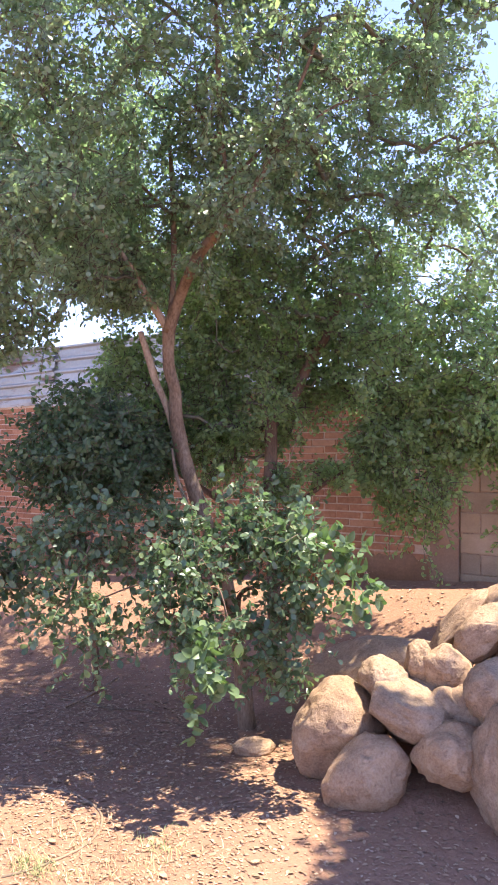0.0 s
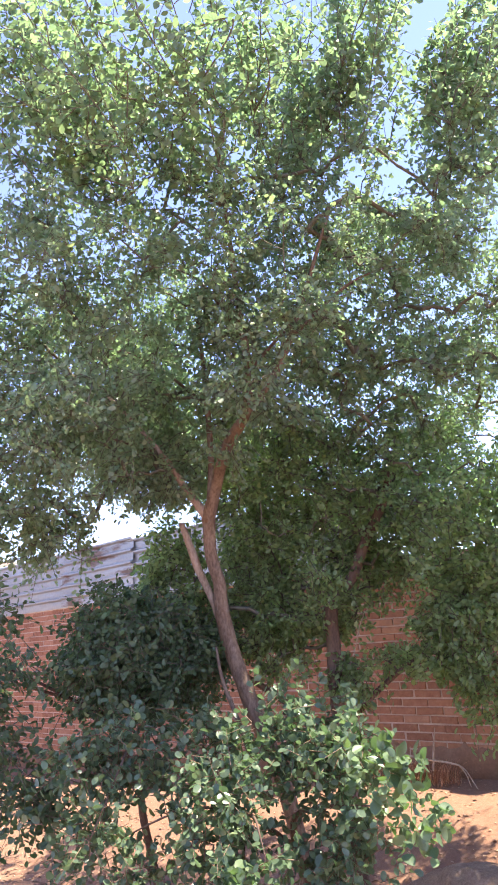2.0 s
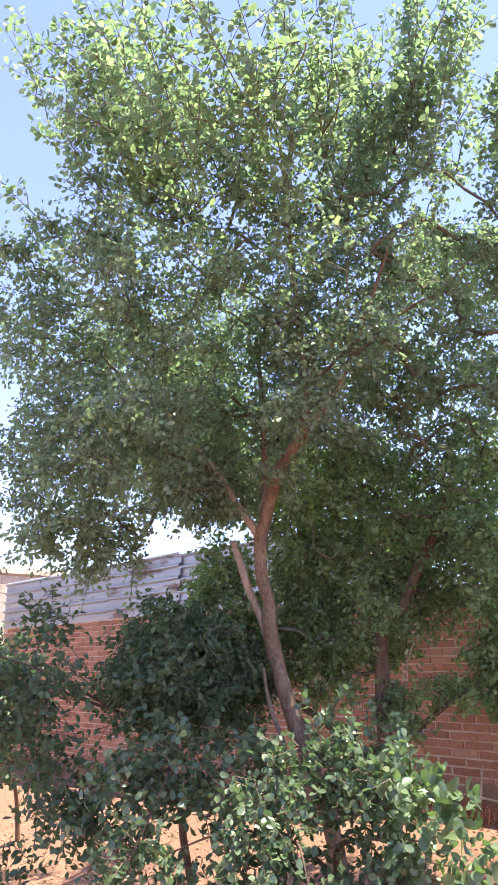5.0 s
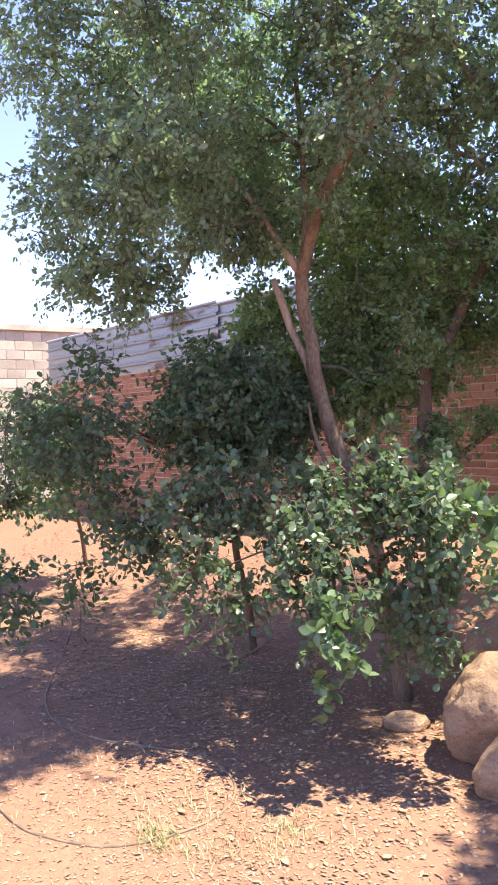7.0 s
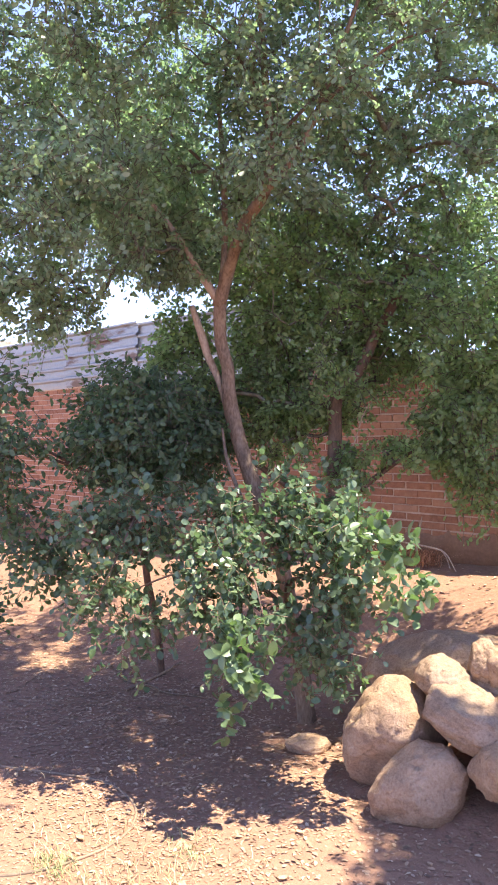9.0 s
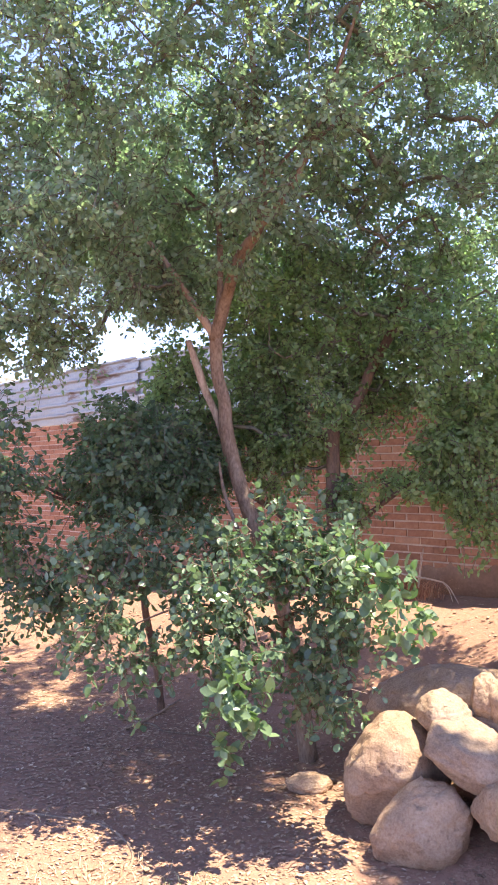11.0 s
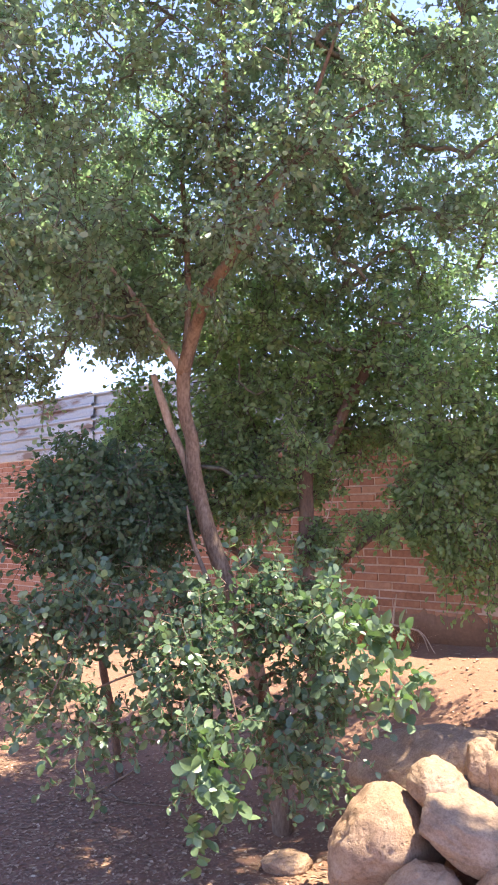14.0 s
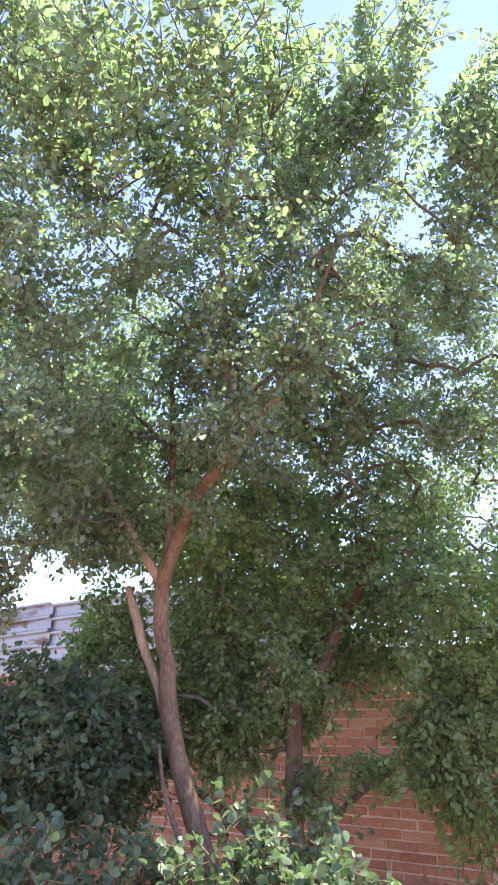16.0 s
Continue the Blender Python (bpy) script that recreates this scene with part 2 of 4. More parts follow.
def ground_height(x, y):
    """Earth: flat under the tree, rising to the wall's foot, more so behind the boulders."""
    foot = 0.43 + (min(max(x, -10.5), -2.0) + 10.5) / 8.5 * 0.44
    lift = min(max((y - 4.45) / 2.4, 0), 1)
    lift = lift * lift * (3 - 2 * lift)
    near = min(max((1.8 - y) / 2.0, 0), 1)
    side = min(max((x + 2.6) / 1.2, 0), 1) * min(max((y - 3.9) / 1.4, 0), 1)
    h = foot * lift + 0.3 * near * near * (3 - 2 * near) + 0.35 * side * (1 - lift)
    return h + 0.03 * noise.noise((x * 0.9, y * 0.9, 0)) + 0.012 * noise.noise((x * 4, y * 4, 3))


def smooth_line(points, steps=6):
    """A rounded line through the points (x, y, z, radius)."""
    p = [np.array(q, float) for q in points]
    p = [2 * p[0] - p[1]] + p + [2 * p[-1] - p[-2]]
    out = []
    for i in range(1, len(p) - 2):
        for k in range(steps):
            t = k / steps
            a, b, c, d = p[i - 1 : i + 3]
            out.append(0.5 * (2 * b + (c - a) * t + (2 * a - 5 * b + 4 * c - d) * t * t + (3 * b - a - 3 * c + d) * t**3))
    return out + [p[-2]]


def tube(points, sides=10, steps=6, knots=0.12, seed=0):
    """Verts and faces of a tapering, knotty limb through (x, y, z, radius)."""
    line = smooth_line(points, steps)
    verts, faces = [], []
    for i, q in enumerate(line):
        way = Vector((line[min(i + 1, len(line) - 1)] - line[max(i - 1, 0)])[:3]).normalized()
        side = way.cross(Vector((0.3, 0.9, 0.1))).normalized()
        up = way.cross(side)
        for k in range(sides):
            a = 2 * math.pi * k / sides
            r = max(q[3], 0.001) * (1 + knots * noise.noise((q[0] * 6 + math.cos(a) + seed, q[1] * 6 + math.sin(a), q[2] * 5)))
            verts.append(Vector(q[:3]) + side * (r * math.cos(a)) + up * (r * math.sin(a)))
    for i in range(len(line) - 1):
        for k in range(sides):
            j = (k + 1) % sides
            faces.append((i * sides + k, i * sides + j, (i + 1) * sides + j, (i + 1) * sides + k))
    faces.append(tuple(range(sides))[::-1])
    faces.append(tuple(range(len(verts) - sides, len(verts))))
    return verts, faces


rng = np.random.default_rng(7)


def unit(v):
    return v / np.maximum(np.linalg.norm(v, axis=-1, keepdims=True), 1e-9)


def sprays(centre, rh, rv, twigs, leaf, per_twig=11, reach=0.3, droop=0.0, outward=0.7):
    """Leafy twigs in a rounded cloud: places, ways, faces and lengths of leaves, and the twigs' ends."""
    c = np.array(centre, float)
    span = np.array((rh, rh, rv))
    knots = max(twigs // 15, 8)
    core = unit(rng.normal(size=(knots, 3))) * (rng.random((knots, 1)) ** 0.45) * span
    pick = rng.integers(0, knots, twigs)
    spread = min(0.14, 0.4 * rh)
    start = core[pick] + spread * rng.normal(size=(twigs, 3)) + 0.02 * rng.normal(size=(twigs, 3))
    d = unit(start + 0.02)
    start = c + start
    way = unit(outward * d + 0.65 * rng.normal(size=(twigs, 3)) + np.array((0, 0, 0.05 - droop)))
    length = reach * (0.6 + 0.8 * rng.random(twigs))
    end = start + way * length[:, None] - np.array((0, 0, droop)) * length[:, None]
    k = np.tile(np.arange(per_twig), twigs)
    f = np.repeat(np.arange(twigs), per_twig)
    along = (k + 0.6 + 0.6 * rng.random(len(k))) / per_twig
    at = start[f] + (end - start)[f] * along[:, None]
    side = unit(np.cross(way[f], rng.normal(size=(len(k), 3))))
    axis = unit(side + 0.55 * way[f] + 0.25 * rng.normal(size=side.shape) - np.array((0, 0, 0.12)))
    face = unit(np.cross(axis, rng.normal(size=axis.shape)) + 0.3 * way[f] + np.array((0, 0, 0.6)))
    size = leaf * (0.55 + 0.75 * rng.random(len(k)))
    return at, axis, face, size, start, end


def leaf_verts(at, axis, face, size, wide=0.62):
    """Eight corners a leaf, blunt at the tip and cupped along its midrib."""
    side = unit(np.cross(axis, face))
    face = unit(np.cross(side, axis))
    s = size[:, None]
    w = wide * 0.5
    rows = [at]
    for x, k, z in ((0.26, 0.72, 0.05), (0.58, 1.0, 0.08), (0.88, 0.66, 0.02), (1.0, 0.0, -0.08), (0.88, -0.66, 0.02), (0.58, -1.0, 0.08), (0.26, -0.72, 0.05)):
        rows.append(at + s * (x * axis + w * k * side + z * face))
    return np.stack(rows, 1).reshape(-1, 3)


def leaf_quads(count):
    i = np.arange(0, 8 * count, 8)[:, None]
    return np.concatenate([i + (0, 1, 2, 3), i + (0, 3, 4, 5), i + (0, 5, 6, 7)], 1).reshape(-1, 4)


def quads_mesh(name, verts, quads, mat):
    me = bpy.data.meshes.new(name)
    me.vertices.add(len(verts))
    me.vertices.foreach_set("co", np.asarray(verts, np.float32).ravel())
    me.loops.add(4 * len(quads))
    me.loops.foreach_set("vertex_index", np.asarray(quads, np.int32).ravel())
    me.polygons.add(len(quads))
    me.polygons.foreach_set("loop_start", np.arange(len(quads), dtype=np.int32) * 4)
    me.materials.append(mat)
    me.update(calc_edges=True)
    me.validate()
    return me


class Foliage:
    """Gathers sprays of leaves, then makes one crown mesh and one mesh of fine twigs."""

    def __init__(self):
        self.leaf, self.twig = [], []

    def wood(self, a, b, ra=0.0032, rb=0.0014):
        self.twig.append((a, b, np.broadcast_to(ra, len(a)), np.broadcast_to(rb, len(a))))

    def cloud(self, centre, rh, rv, twigs, leaf=0.05, wide=0.62, **kw):
        at, axis, face, size, a, b = sprays(centre, rh, rv, twigs, leaf, **kw)
        self.leaf.append(leaf_verts(at, axis, face, size, wide))
        self.wood(a, b)
        return self

    def shoot(self, points, leaf=0.06, spacing=0.022, thick=0.006):
        """One long bare-stemmed shoot with leaves along it."""
        line = np.array(smooth_line([(*p, thick) for p in points], 8))[:, :3]
        seg = np.linalg.norm(np.diff(line, axis=0), axis=1)
        n = max(int(seg.sum() / spacing), 2)
        cum = np.r_[0, np.cumsum(seg)] / seg.sum()
        t = np.sort(rng.random(n)) * 0.9 + 0.1
        at = np.stack([np.interp(t, cum, line[:, k]) for k in range(3)], 1)
        way = unit(line[-1] - line[0])
        axis = unit(np.cross(way, rng.normal(size=(n, 3))) + 0.4 * way - np.array((0, 0, 0.2)))
        face = unit(rng.normal(size=(n, 3)) + np.array((0, 0, 0.4)))
        self.leaf.append(leaf_verts(at + 0.012 * axis, axis, face, leaf * (0.6 + 0.6 * rng.random(n))))
        r = np.linspace(thick, 0.0015, len(line))
        self.wood(line[:-1], line[1:], r[:-1], r[1:])
        return self

    def clumps(self, centres, outward, radius, leaf, twigs=10, per_twig=13, flat=0.9):
        """Flattish leafy sprays round each centre, reaching outward, overlapping like shingles."""
        n = len(centres)
        c, o = np.repeat(centres, twigs, 0), np.repeat(outward, twigs, 0)
        grow = np.repeat(radius * (0.7 + 0.6 * rng.random(n)), twigs)
        way = unit(0.45 * o + rng.normal(size=c.shape) * (1, 1, flat) + (0, 0, 0.05))
        length = grow * (0.55 + 0.7 * rng.random(len(c)))
        start = c + 0.05 * rng.normal(size=c.shape)
        end = start + way * length[:, None] - np.array((0, 0, 0.22)) * length[:, None]
        f = np.repeat(np.arange(len(c)), per_twig)
        along = (np.tile(np.arange(per_twig), len(c)) + 0.8 * rng.random(len(f)) + 0.4) / per_twig
        side = unit(np.cross(way[f], rng.normal(size=(len(f), 3)) + (0, 0, 1.2)))
        at = start[f] + (end - start)[f] * along[:, None] + 0.03 * rng.normal(size=(len(f), 1)) * side + 0.012 * rng.normal(size=(len(f), 3))
        axis = unit(side * np.where(rng.random((len(f), 1)) < 0.5, 1, -1) + 0.6 * way[f] + 0.3 * rng.normal(size=side.shape) - (0, 0, 0.6))
        face = unit(rng.normal(size=axis.shape) * (1, 1, 0.6) + 0.25 * o[f] + (0, 0, 0.1))
        self.leaf.append(leaf_verts(at, axis, face, leaf * (0.5 + 0.8 * rng.random(len(f)))))
        self.wood(start, end, 0.003, 0.0012)

    def grown(self, shells, limbs, heart, leaf, radius=0.2, apart=0.15, **kw):
        """Clumps filling rounded shells (centre, rh, rv, count), each borne on a bough from the nearest wood."""
        spots = []
        for c, rh, rv, count in shells:
            tries = 0
            made = 0
            while made < count and tries < 12 * count:
                tries += 1
                d = unit(rng.normal(size=3))
                p = np.array(c) + d * rng.random() ** 0.4 * np.array((rh, rh, rv))
                if all(np.sum((p - q) ** 2) > apart * apart for q in spots[-400:]):
                    spots.append(p)
                    made += 1
        spots = np.array(spots)
        nodes = [np.array(p[:3]) for p in limbs]
        parents, load = [-1] * len(nodes), [0] * len(nodes)
        near = np.array([np.min(np.linalg.norm(np.array(nodes) - p, axis=1)) for p in spots])
        for i in np.argsort(near):
            p = spots[i]
            all_nodes = np.array(nodes)
            gap = np.linalg.norm(all_nodes - p, axis=1) + 0.25 * np.maximum(0, all_nodes[:, 2] - p[2])
            k = int(np.argmin(gap))
            q = nodes[k]
            for f in (0.35, 0.7, 1.0):
                bow = np.array((0, 0, 0.12)) * math.sin(math.pi * f) * gap[k] + (0.05 * rng.normal(size=3) * gap[k] if f < 1 else 0)
                nodes.append(q + (p - q) * f + bow)
                parents.append(k if f == 0.35 else len(nodes) - 2)
                load.append(0)
            j = len(nodes) - 1
            while j >= 0:
                load[j] += 1
                j = parents[j]
        nodes, parents, load = np.array(nodes), np.array(parents), np.array(load)
        own = np.nonzero(parents >= 0)[0]
        r = np.minimum(0.0034 * load ** 0.42, 0.02)
        self.wood(nodes[parents[own]], nodes[own], np.minimum(r[own] * 1.15, 0.02), r[own])
        self.clumps(spots, unit(spots - np.array(heart)), radius, leaf, **kw)
        return spots

    def crown(self, thing, mat, name="crown", label="", twig_mat=None):
        v = np.concatenate(self.leaf)
        part(name, quads_mesh(name, v, leaf_quads(len(v) // 8), mat), thing[0], label, "stuff", thing[1])
        a, b, ra, rb = (np.concatenate([t[k] for t in self.twig]) for k in range(4))
        way = unit(b - a)
        s = unit(np.cross(way, np.array((0.31, 0.2, 0.93))))
        u = np.cross(way, s)
        rows = []
        for end, r in ((a, ra[:, None]), (b, rb[:, None])):
            for ang in (0, 1.57, 3.14, 4.71):
                rows.append(end + r * (math.cos(ang) * s + math.sin(ang) * u))
        v = np.stack(rows, 1).reshape(-1, 3)
        i = np.arange(0, len(v), 8)[:, None]
        q = np.concatenate([i + (k, (k + 1) % 4, 4 + (k + 1) % 4, 4 + k) for k in range(4)], 1).reshape(-1, 4)
        part("brushwood", quads_mesh("brushwood", v, q, twig_mat or BARK), thing[0], "", "stuff", thing[1])


# ---- ground ----
def build_ground():
    def axis(lo, hi, step, far):
        inner = list(np.arange(lo, hi + 1e-6, step))
        grow, out, back = step, [hi], [lo]
        while out[-1] < far:
            grow *= 1.45
            out.append(out[-1] + grow)
            back.append(back[-1] - grow)
        return back[:0:-1] + inner + out[1:]

    xs, ys = axis(-13, 2.0, 0.1, 900), axis(0.0, 7.6, 0.1, 900)
    verts = [(x, y, ground_height(x, y)) for y in ys for x in xs]
    n = len(xs)
    faces = [(j * n + i, j * n + i + 1, (j + 1) * n + i + 1, (j + 1) * n + i) for j in range(len(ys) - 1) for i in range(n - 1)]
    tagged(new("ground", mesh_of("ground", verts, faces, DIRT, True)), "dry orange-brown bare earth littered with dead leaves", "ground", kind="structure")


build_ground()


# ---- brick boundary wall ----
WALL_Y = 7.0
COURSE, BRICK_LONG = 0.076, 0.292
WALL_TOP = 2.815


def block_mesh(name, w, d, h, mat, edge, rough, seed):
    """A block with eased front edges; its front looks along -y, its foot's middle is the origin."""
    rnd = random.Random(seed)
    j = lambda: rnd.uniform(-rough, rough)
    v = []
    for y, inset in ((d, 0.0), (edge, 0.0), (0.0, edge)):
        for x, z in ((-w / 2 + inset, inset), (w / 2 - inset, inset), (w / 2 - inset, h - inset), (-w / 2 + inset, h - inset)):
            v.append((x + j(), y + j() * 0.5, z + j()))
    f = [(8, 9, 10, 11)]
    for k in range(4):
        m = (k + 1) % 4
        f += [(4 + k, 4 + m, 8 + m, 8 + k), (k, m, 4 + m, 4 + k)]
    return mesh_of(name, v, f, mat)


def build_wall():
    wall = base("wall_north", (-7.0, WALL_Y, 0), "old red fired-brick boundary wall with pale mortar joints", "wall", kind="structure")
    inv = Matrix.Translation((7.0, -WALL_Y, 0))
    x0, x1 = -13.40, -2.43

    def box(name, lo, hi, mat, label=""):
        v = [(x, y, z) for z in (lo[2], hi[2]) for y in (lo[1], hi[1]) for x in (lo[0], hi[0])]
        f = [(0, 2, 3, 1), (4, 5, 7, 6), (0, 1, 5, 4), (1, 3, 7, 5), (3, 2, 6, 7), (2, 0, 4, 6)]
        return part(name, mesh_of(name, v, f, mat), wall, label, m=inv)

    box("mortar_core", (x0, WALL_Y + 0.009, -0.3), (x1, WALL_Y + 0.15, WALL_TOP), MORTAR, "grey-brown mortar bedding")
    shapes = [block_mesh("brick", BRICK_LONG - 0.014, 0.05, COURSE - 0.013, BRICK, 0.004, 0.0022, k) for k in range(6)]
    rnd = random.Random(4)
    rest_v, rest_f = [], []
    for row in range(int((WALL_TOP - 0.2) / COURSE)):
        z = 0.2 + row * COURSE
        x = x0 + (0.5 if row % 2 else 0.0) * BRICK_LONG + BRICK_LONG / 2
        while x < x1 - BRICK_LONG * 0.45:
            m = pose(x + rnd.uniform(-0.008, 0.008), WALL_Y + rnd.uniform(-0.003, 0.003), z + rnd.uniform(-0.004, 0.004), rnd.uniform(-0.6, 0.6), rnd.uniform(-0.8, 0.8), rnd.uniform(-0.7, 0.7))
            me = shapes[rnd.randrange(6)]
            if x > -5.3 and 0.75 < z < 2.75:
                part("brick", me, wall, m=inv @ m)
            else:
                n = len(rest_v)
                rest_v += [m @ q.co for q in me.vertices]
                rest_f += [tuple(n + i for i in p.vertices) for p in me.polygons]
            x += BRICK_LONG
    part("brick_run", mesh_of("brick_run", rest_v, rest_f, BRICK_JOINED), wall, "", "stuff", inv)

    # mud-splashed footing along the base
    v, f = [], []
    n = 260
    for i in range(n + 1):
        x = x0 + (x1 - x0) * i / n
        g = ground_height(x, WALL_Y)
        up = 0.24 + 0.2 * noise.noise((x * 1.1, 2, 0)) + 0.1 * noise.noise((x * 5, 5, 0)) + 0.05 * noise.noise((x * 17, 8, 0))
        v += [(x, WALL_Y + 0.02, g - 0.2), (x, WALL_Y - 0.03, g - 0.2), (x, WALL_Y - 0.018, g + up * 0.5), (x, WALL_Y - 0.006, g + up), (x, WALL_Y + 0.02, g + up + 0.015)]
    for i in range(n):
        for k in range(4):
            f.append((i * 5 + k, i * 5 + k + 1, i * 5 + k + 6, i * 5 + k + 5))
    part("footing", mesh_of("footing", v, f, MUD, True), wall, "mud-splashed earthen footing", m=inv)


build_wall()


def build_block_wall():
    wall = base("wall_east", (0.5, WALL_Y, 0), "grey-brown concrete block wall with open joints", "wall", kind="structure")
    inv = Matrix.Translation((-0.5, -WALL_Y, 0))

    def box(name, lo, hi, mat, label=""):
        v = [(x, y, z) for z in (lo[2], hi[2]) for y in (lo[1], hi[1]) for x in (lo[0], hi[0])]
        f = [(0, 2, 3, 1), (4, 5, 7, 6), (0, 1, 5, 4), (1, 3, 7, 5), (3, 2, 6, 7), (2, 0, 4, 6)]
        return part(name, mesh_of(name, v, f, mat), wall, label, m=inv)

    box("mortar_core", (-2.14, WALL_Y + 0.012, 0.2), (4.0, WALL_Y + 0.15, 2.72), JOINT, "rough mortar bedding")
    box("post", (-2.427, WALL_Y - 0.02, 0.2), (-2.145, WALL_Y + 0.15, 2.86), CONCRETE, "mud-stained plastered post between two walls")
    shapes = [block_mesh("block", 0.39 - 0.012, 0.06, 0.195 - 0.011, BLOCK, 0.005, 0.003, 20 + k) for k in range(5)]
    half = block_mesh("block", 0.195 - 0.012, 0.06, 0.195 - 0.011, BLOCK, 0.005, 0.003, 31)
    for row in range(1, 12, 2):
        part("block", half, wall, m=inv @ pose(-2.041, WALL_Y, 0.36 + row * 0.195))
    rnd = random.Random(9)
    rest_v, rest_f = [], []
    for row in range(12):
        z = 0.36 + row * 0.195
        x = -2.138 + (0.39 if row % 2 else 0.195)
        while x < 3.8:
            if x > -2.03:
                m = pose(x, WALL_Y + rnd.uniform(-0.004, 0.004), z + rnd.uniform(-0.004, 0.004), 0, rnd.uniform(-0.7, 0.7), rnd.uniform(-0.8, 0.8))
                me = shapes[rnd.randrange(5)]
                if x < 0.4:
                    part("block", me, wall, m=inv @ m)
                else:
                    n = len(rest_v)
                    rest_v += [m @ q.co for q in me.vertices]
                    rest_f += [tuple(n + i for i in p.vertices) for p in me.polygons]
            x += 0.39
    part("block_run", mesh_of("block_run", rest_v, rest_f, BLOCK), wall, "", "stuff", inv)


build_block_wall()


def corrugated_sheet(x0, x1, z0, y, lean, seed):
    """A trapezoid-ribbed steel sheet, ribs lying level; bent a little along its length."""
    rnd = random.Random(seed)
    profile = []
    pitch, deep = 0.168, 0.046
    for k in range(5):
        b = k * pitch
        profile += [(b, 0.0), (b + 0.052, 0.003), (b + 0.104, 0.0), (b + 0.124, deep), (b + 0.146, deep)]
    profile.append((5 * pitch, 0.0))
    n = 40
    v, f = [], []
    p = len(profile)
    for side in (0, 0.0025):
        for i in range(n + 1):
            x = x0 + (x1 - x0) * i / n
            for h, d in profile:
                wob = 0.012 * noise.noise((x * 0.9 + seed, h * 3, 1)) + 0.004 * noise.noise((x * 5, h * 9, seed))
                v.append((x + lean * h, y - d + wob + side, z0 + h + 0.012 * noise.noise((x * 0.6, seed, 2))))
    for s in (0, 1):
        o = s * (n + 1) * p
        for i in range(n):
            for k in range(p - 1):
                q = (o + i * p + k, o + (i + 1) * p + k, o + (i + 1) * p + k + 1, o + i * p + k + 1)
                f.append(q if s == 0 else q[::-1])
    o = (n + 1) * p
    for i in range(n):
        for k in (0, p - 1):
            f.append((i * p + k, (i + 1) * p + k, o + (i + 1) * p + k, o + i * p + k))
    for k in range(p - 1):
        for i in (0, n):
            f.append((i * p + k, i * p + k + 1, o + i * p + k + 1, o + i * p + k))
    return v, f


for k, (a, b, z, y, mat, look_of) in enumerate((
    (-13.40, -9.60, 2.785, 6.985, SHEET, "pale grey corrugated steel sheet topping the brick wall"),
    (-9.72, -7.92, 2.80, 6.955, SHEET_RUSTED, "corrugated steel sheet with brown rust stains topping the brick wall"),
    (-8.06, -3.9, 2.775, 6.985, SHEET, "weathered grey corrugated steel sheet topping the brick wall"))):
    v, f = corrugated_sheet(a, b, z, y, 0.06, k)
    tagged(new("corrugated_sheet", mesh_of("corrugated_sheet", v, f, mat)), look_of, "metal sheet", "sheets on the wall")


# ---- whitewashed house beyond the wall's end ----
def build_house():
    X = -15.0
    house = base("house", (X - 3, 7, 0), "whitewashed block house with a flat concrete roof", "house")
    inv = Matrix.Translation((-(X - 3), -7, 0))

    def box(name, lo, hi, mat, label=""):
        v = [(x, y, z) for z in (lo[2], hi[2]) for y in (lo[1], hi[1]) for x in (lo[0], hi[0])]
        f = [(0, 2, 3, 1), (4, 5, 7, 6), (0, 1, 5, 4), (1, 3, 7, 5), (3, 2, 6, 7), (2, 0, 4, 6)]
        return part(name, mesh_of(name, v, f, mat), house, label, m=inv)

    box("wall", (X - 6, 0.5, -0.5), (X - 0.012, 14, 4.02), WHITEWASH)
    box("roof", (X - 6.1, 0.4, 4.02), (X + 0.07, 14.1, 4.14), WHITEWASH, "flat concrete roof slab")
    shapes = [block_mesh("block", 0.39, 0.05, 0.19, WHITEWASH, 0.007, 0.004, 50 + k) for k in range(4)]
    rnd = random.Random(3)
    for row in range(14):
        for col in range(20):
            y = 3.6 + col * 0.4 + (0.2 if row % 2 else 0)
            m = pose(X + rnd.uniform(-0.004, 0.004), y, 1.2 + row * 0.2, 0, 0, 90)
            part("block", shapes[rnd.randrange(4)], house, m=inv @ m)


build_house()


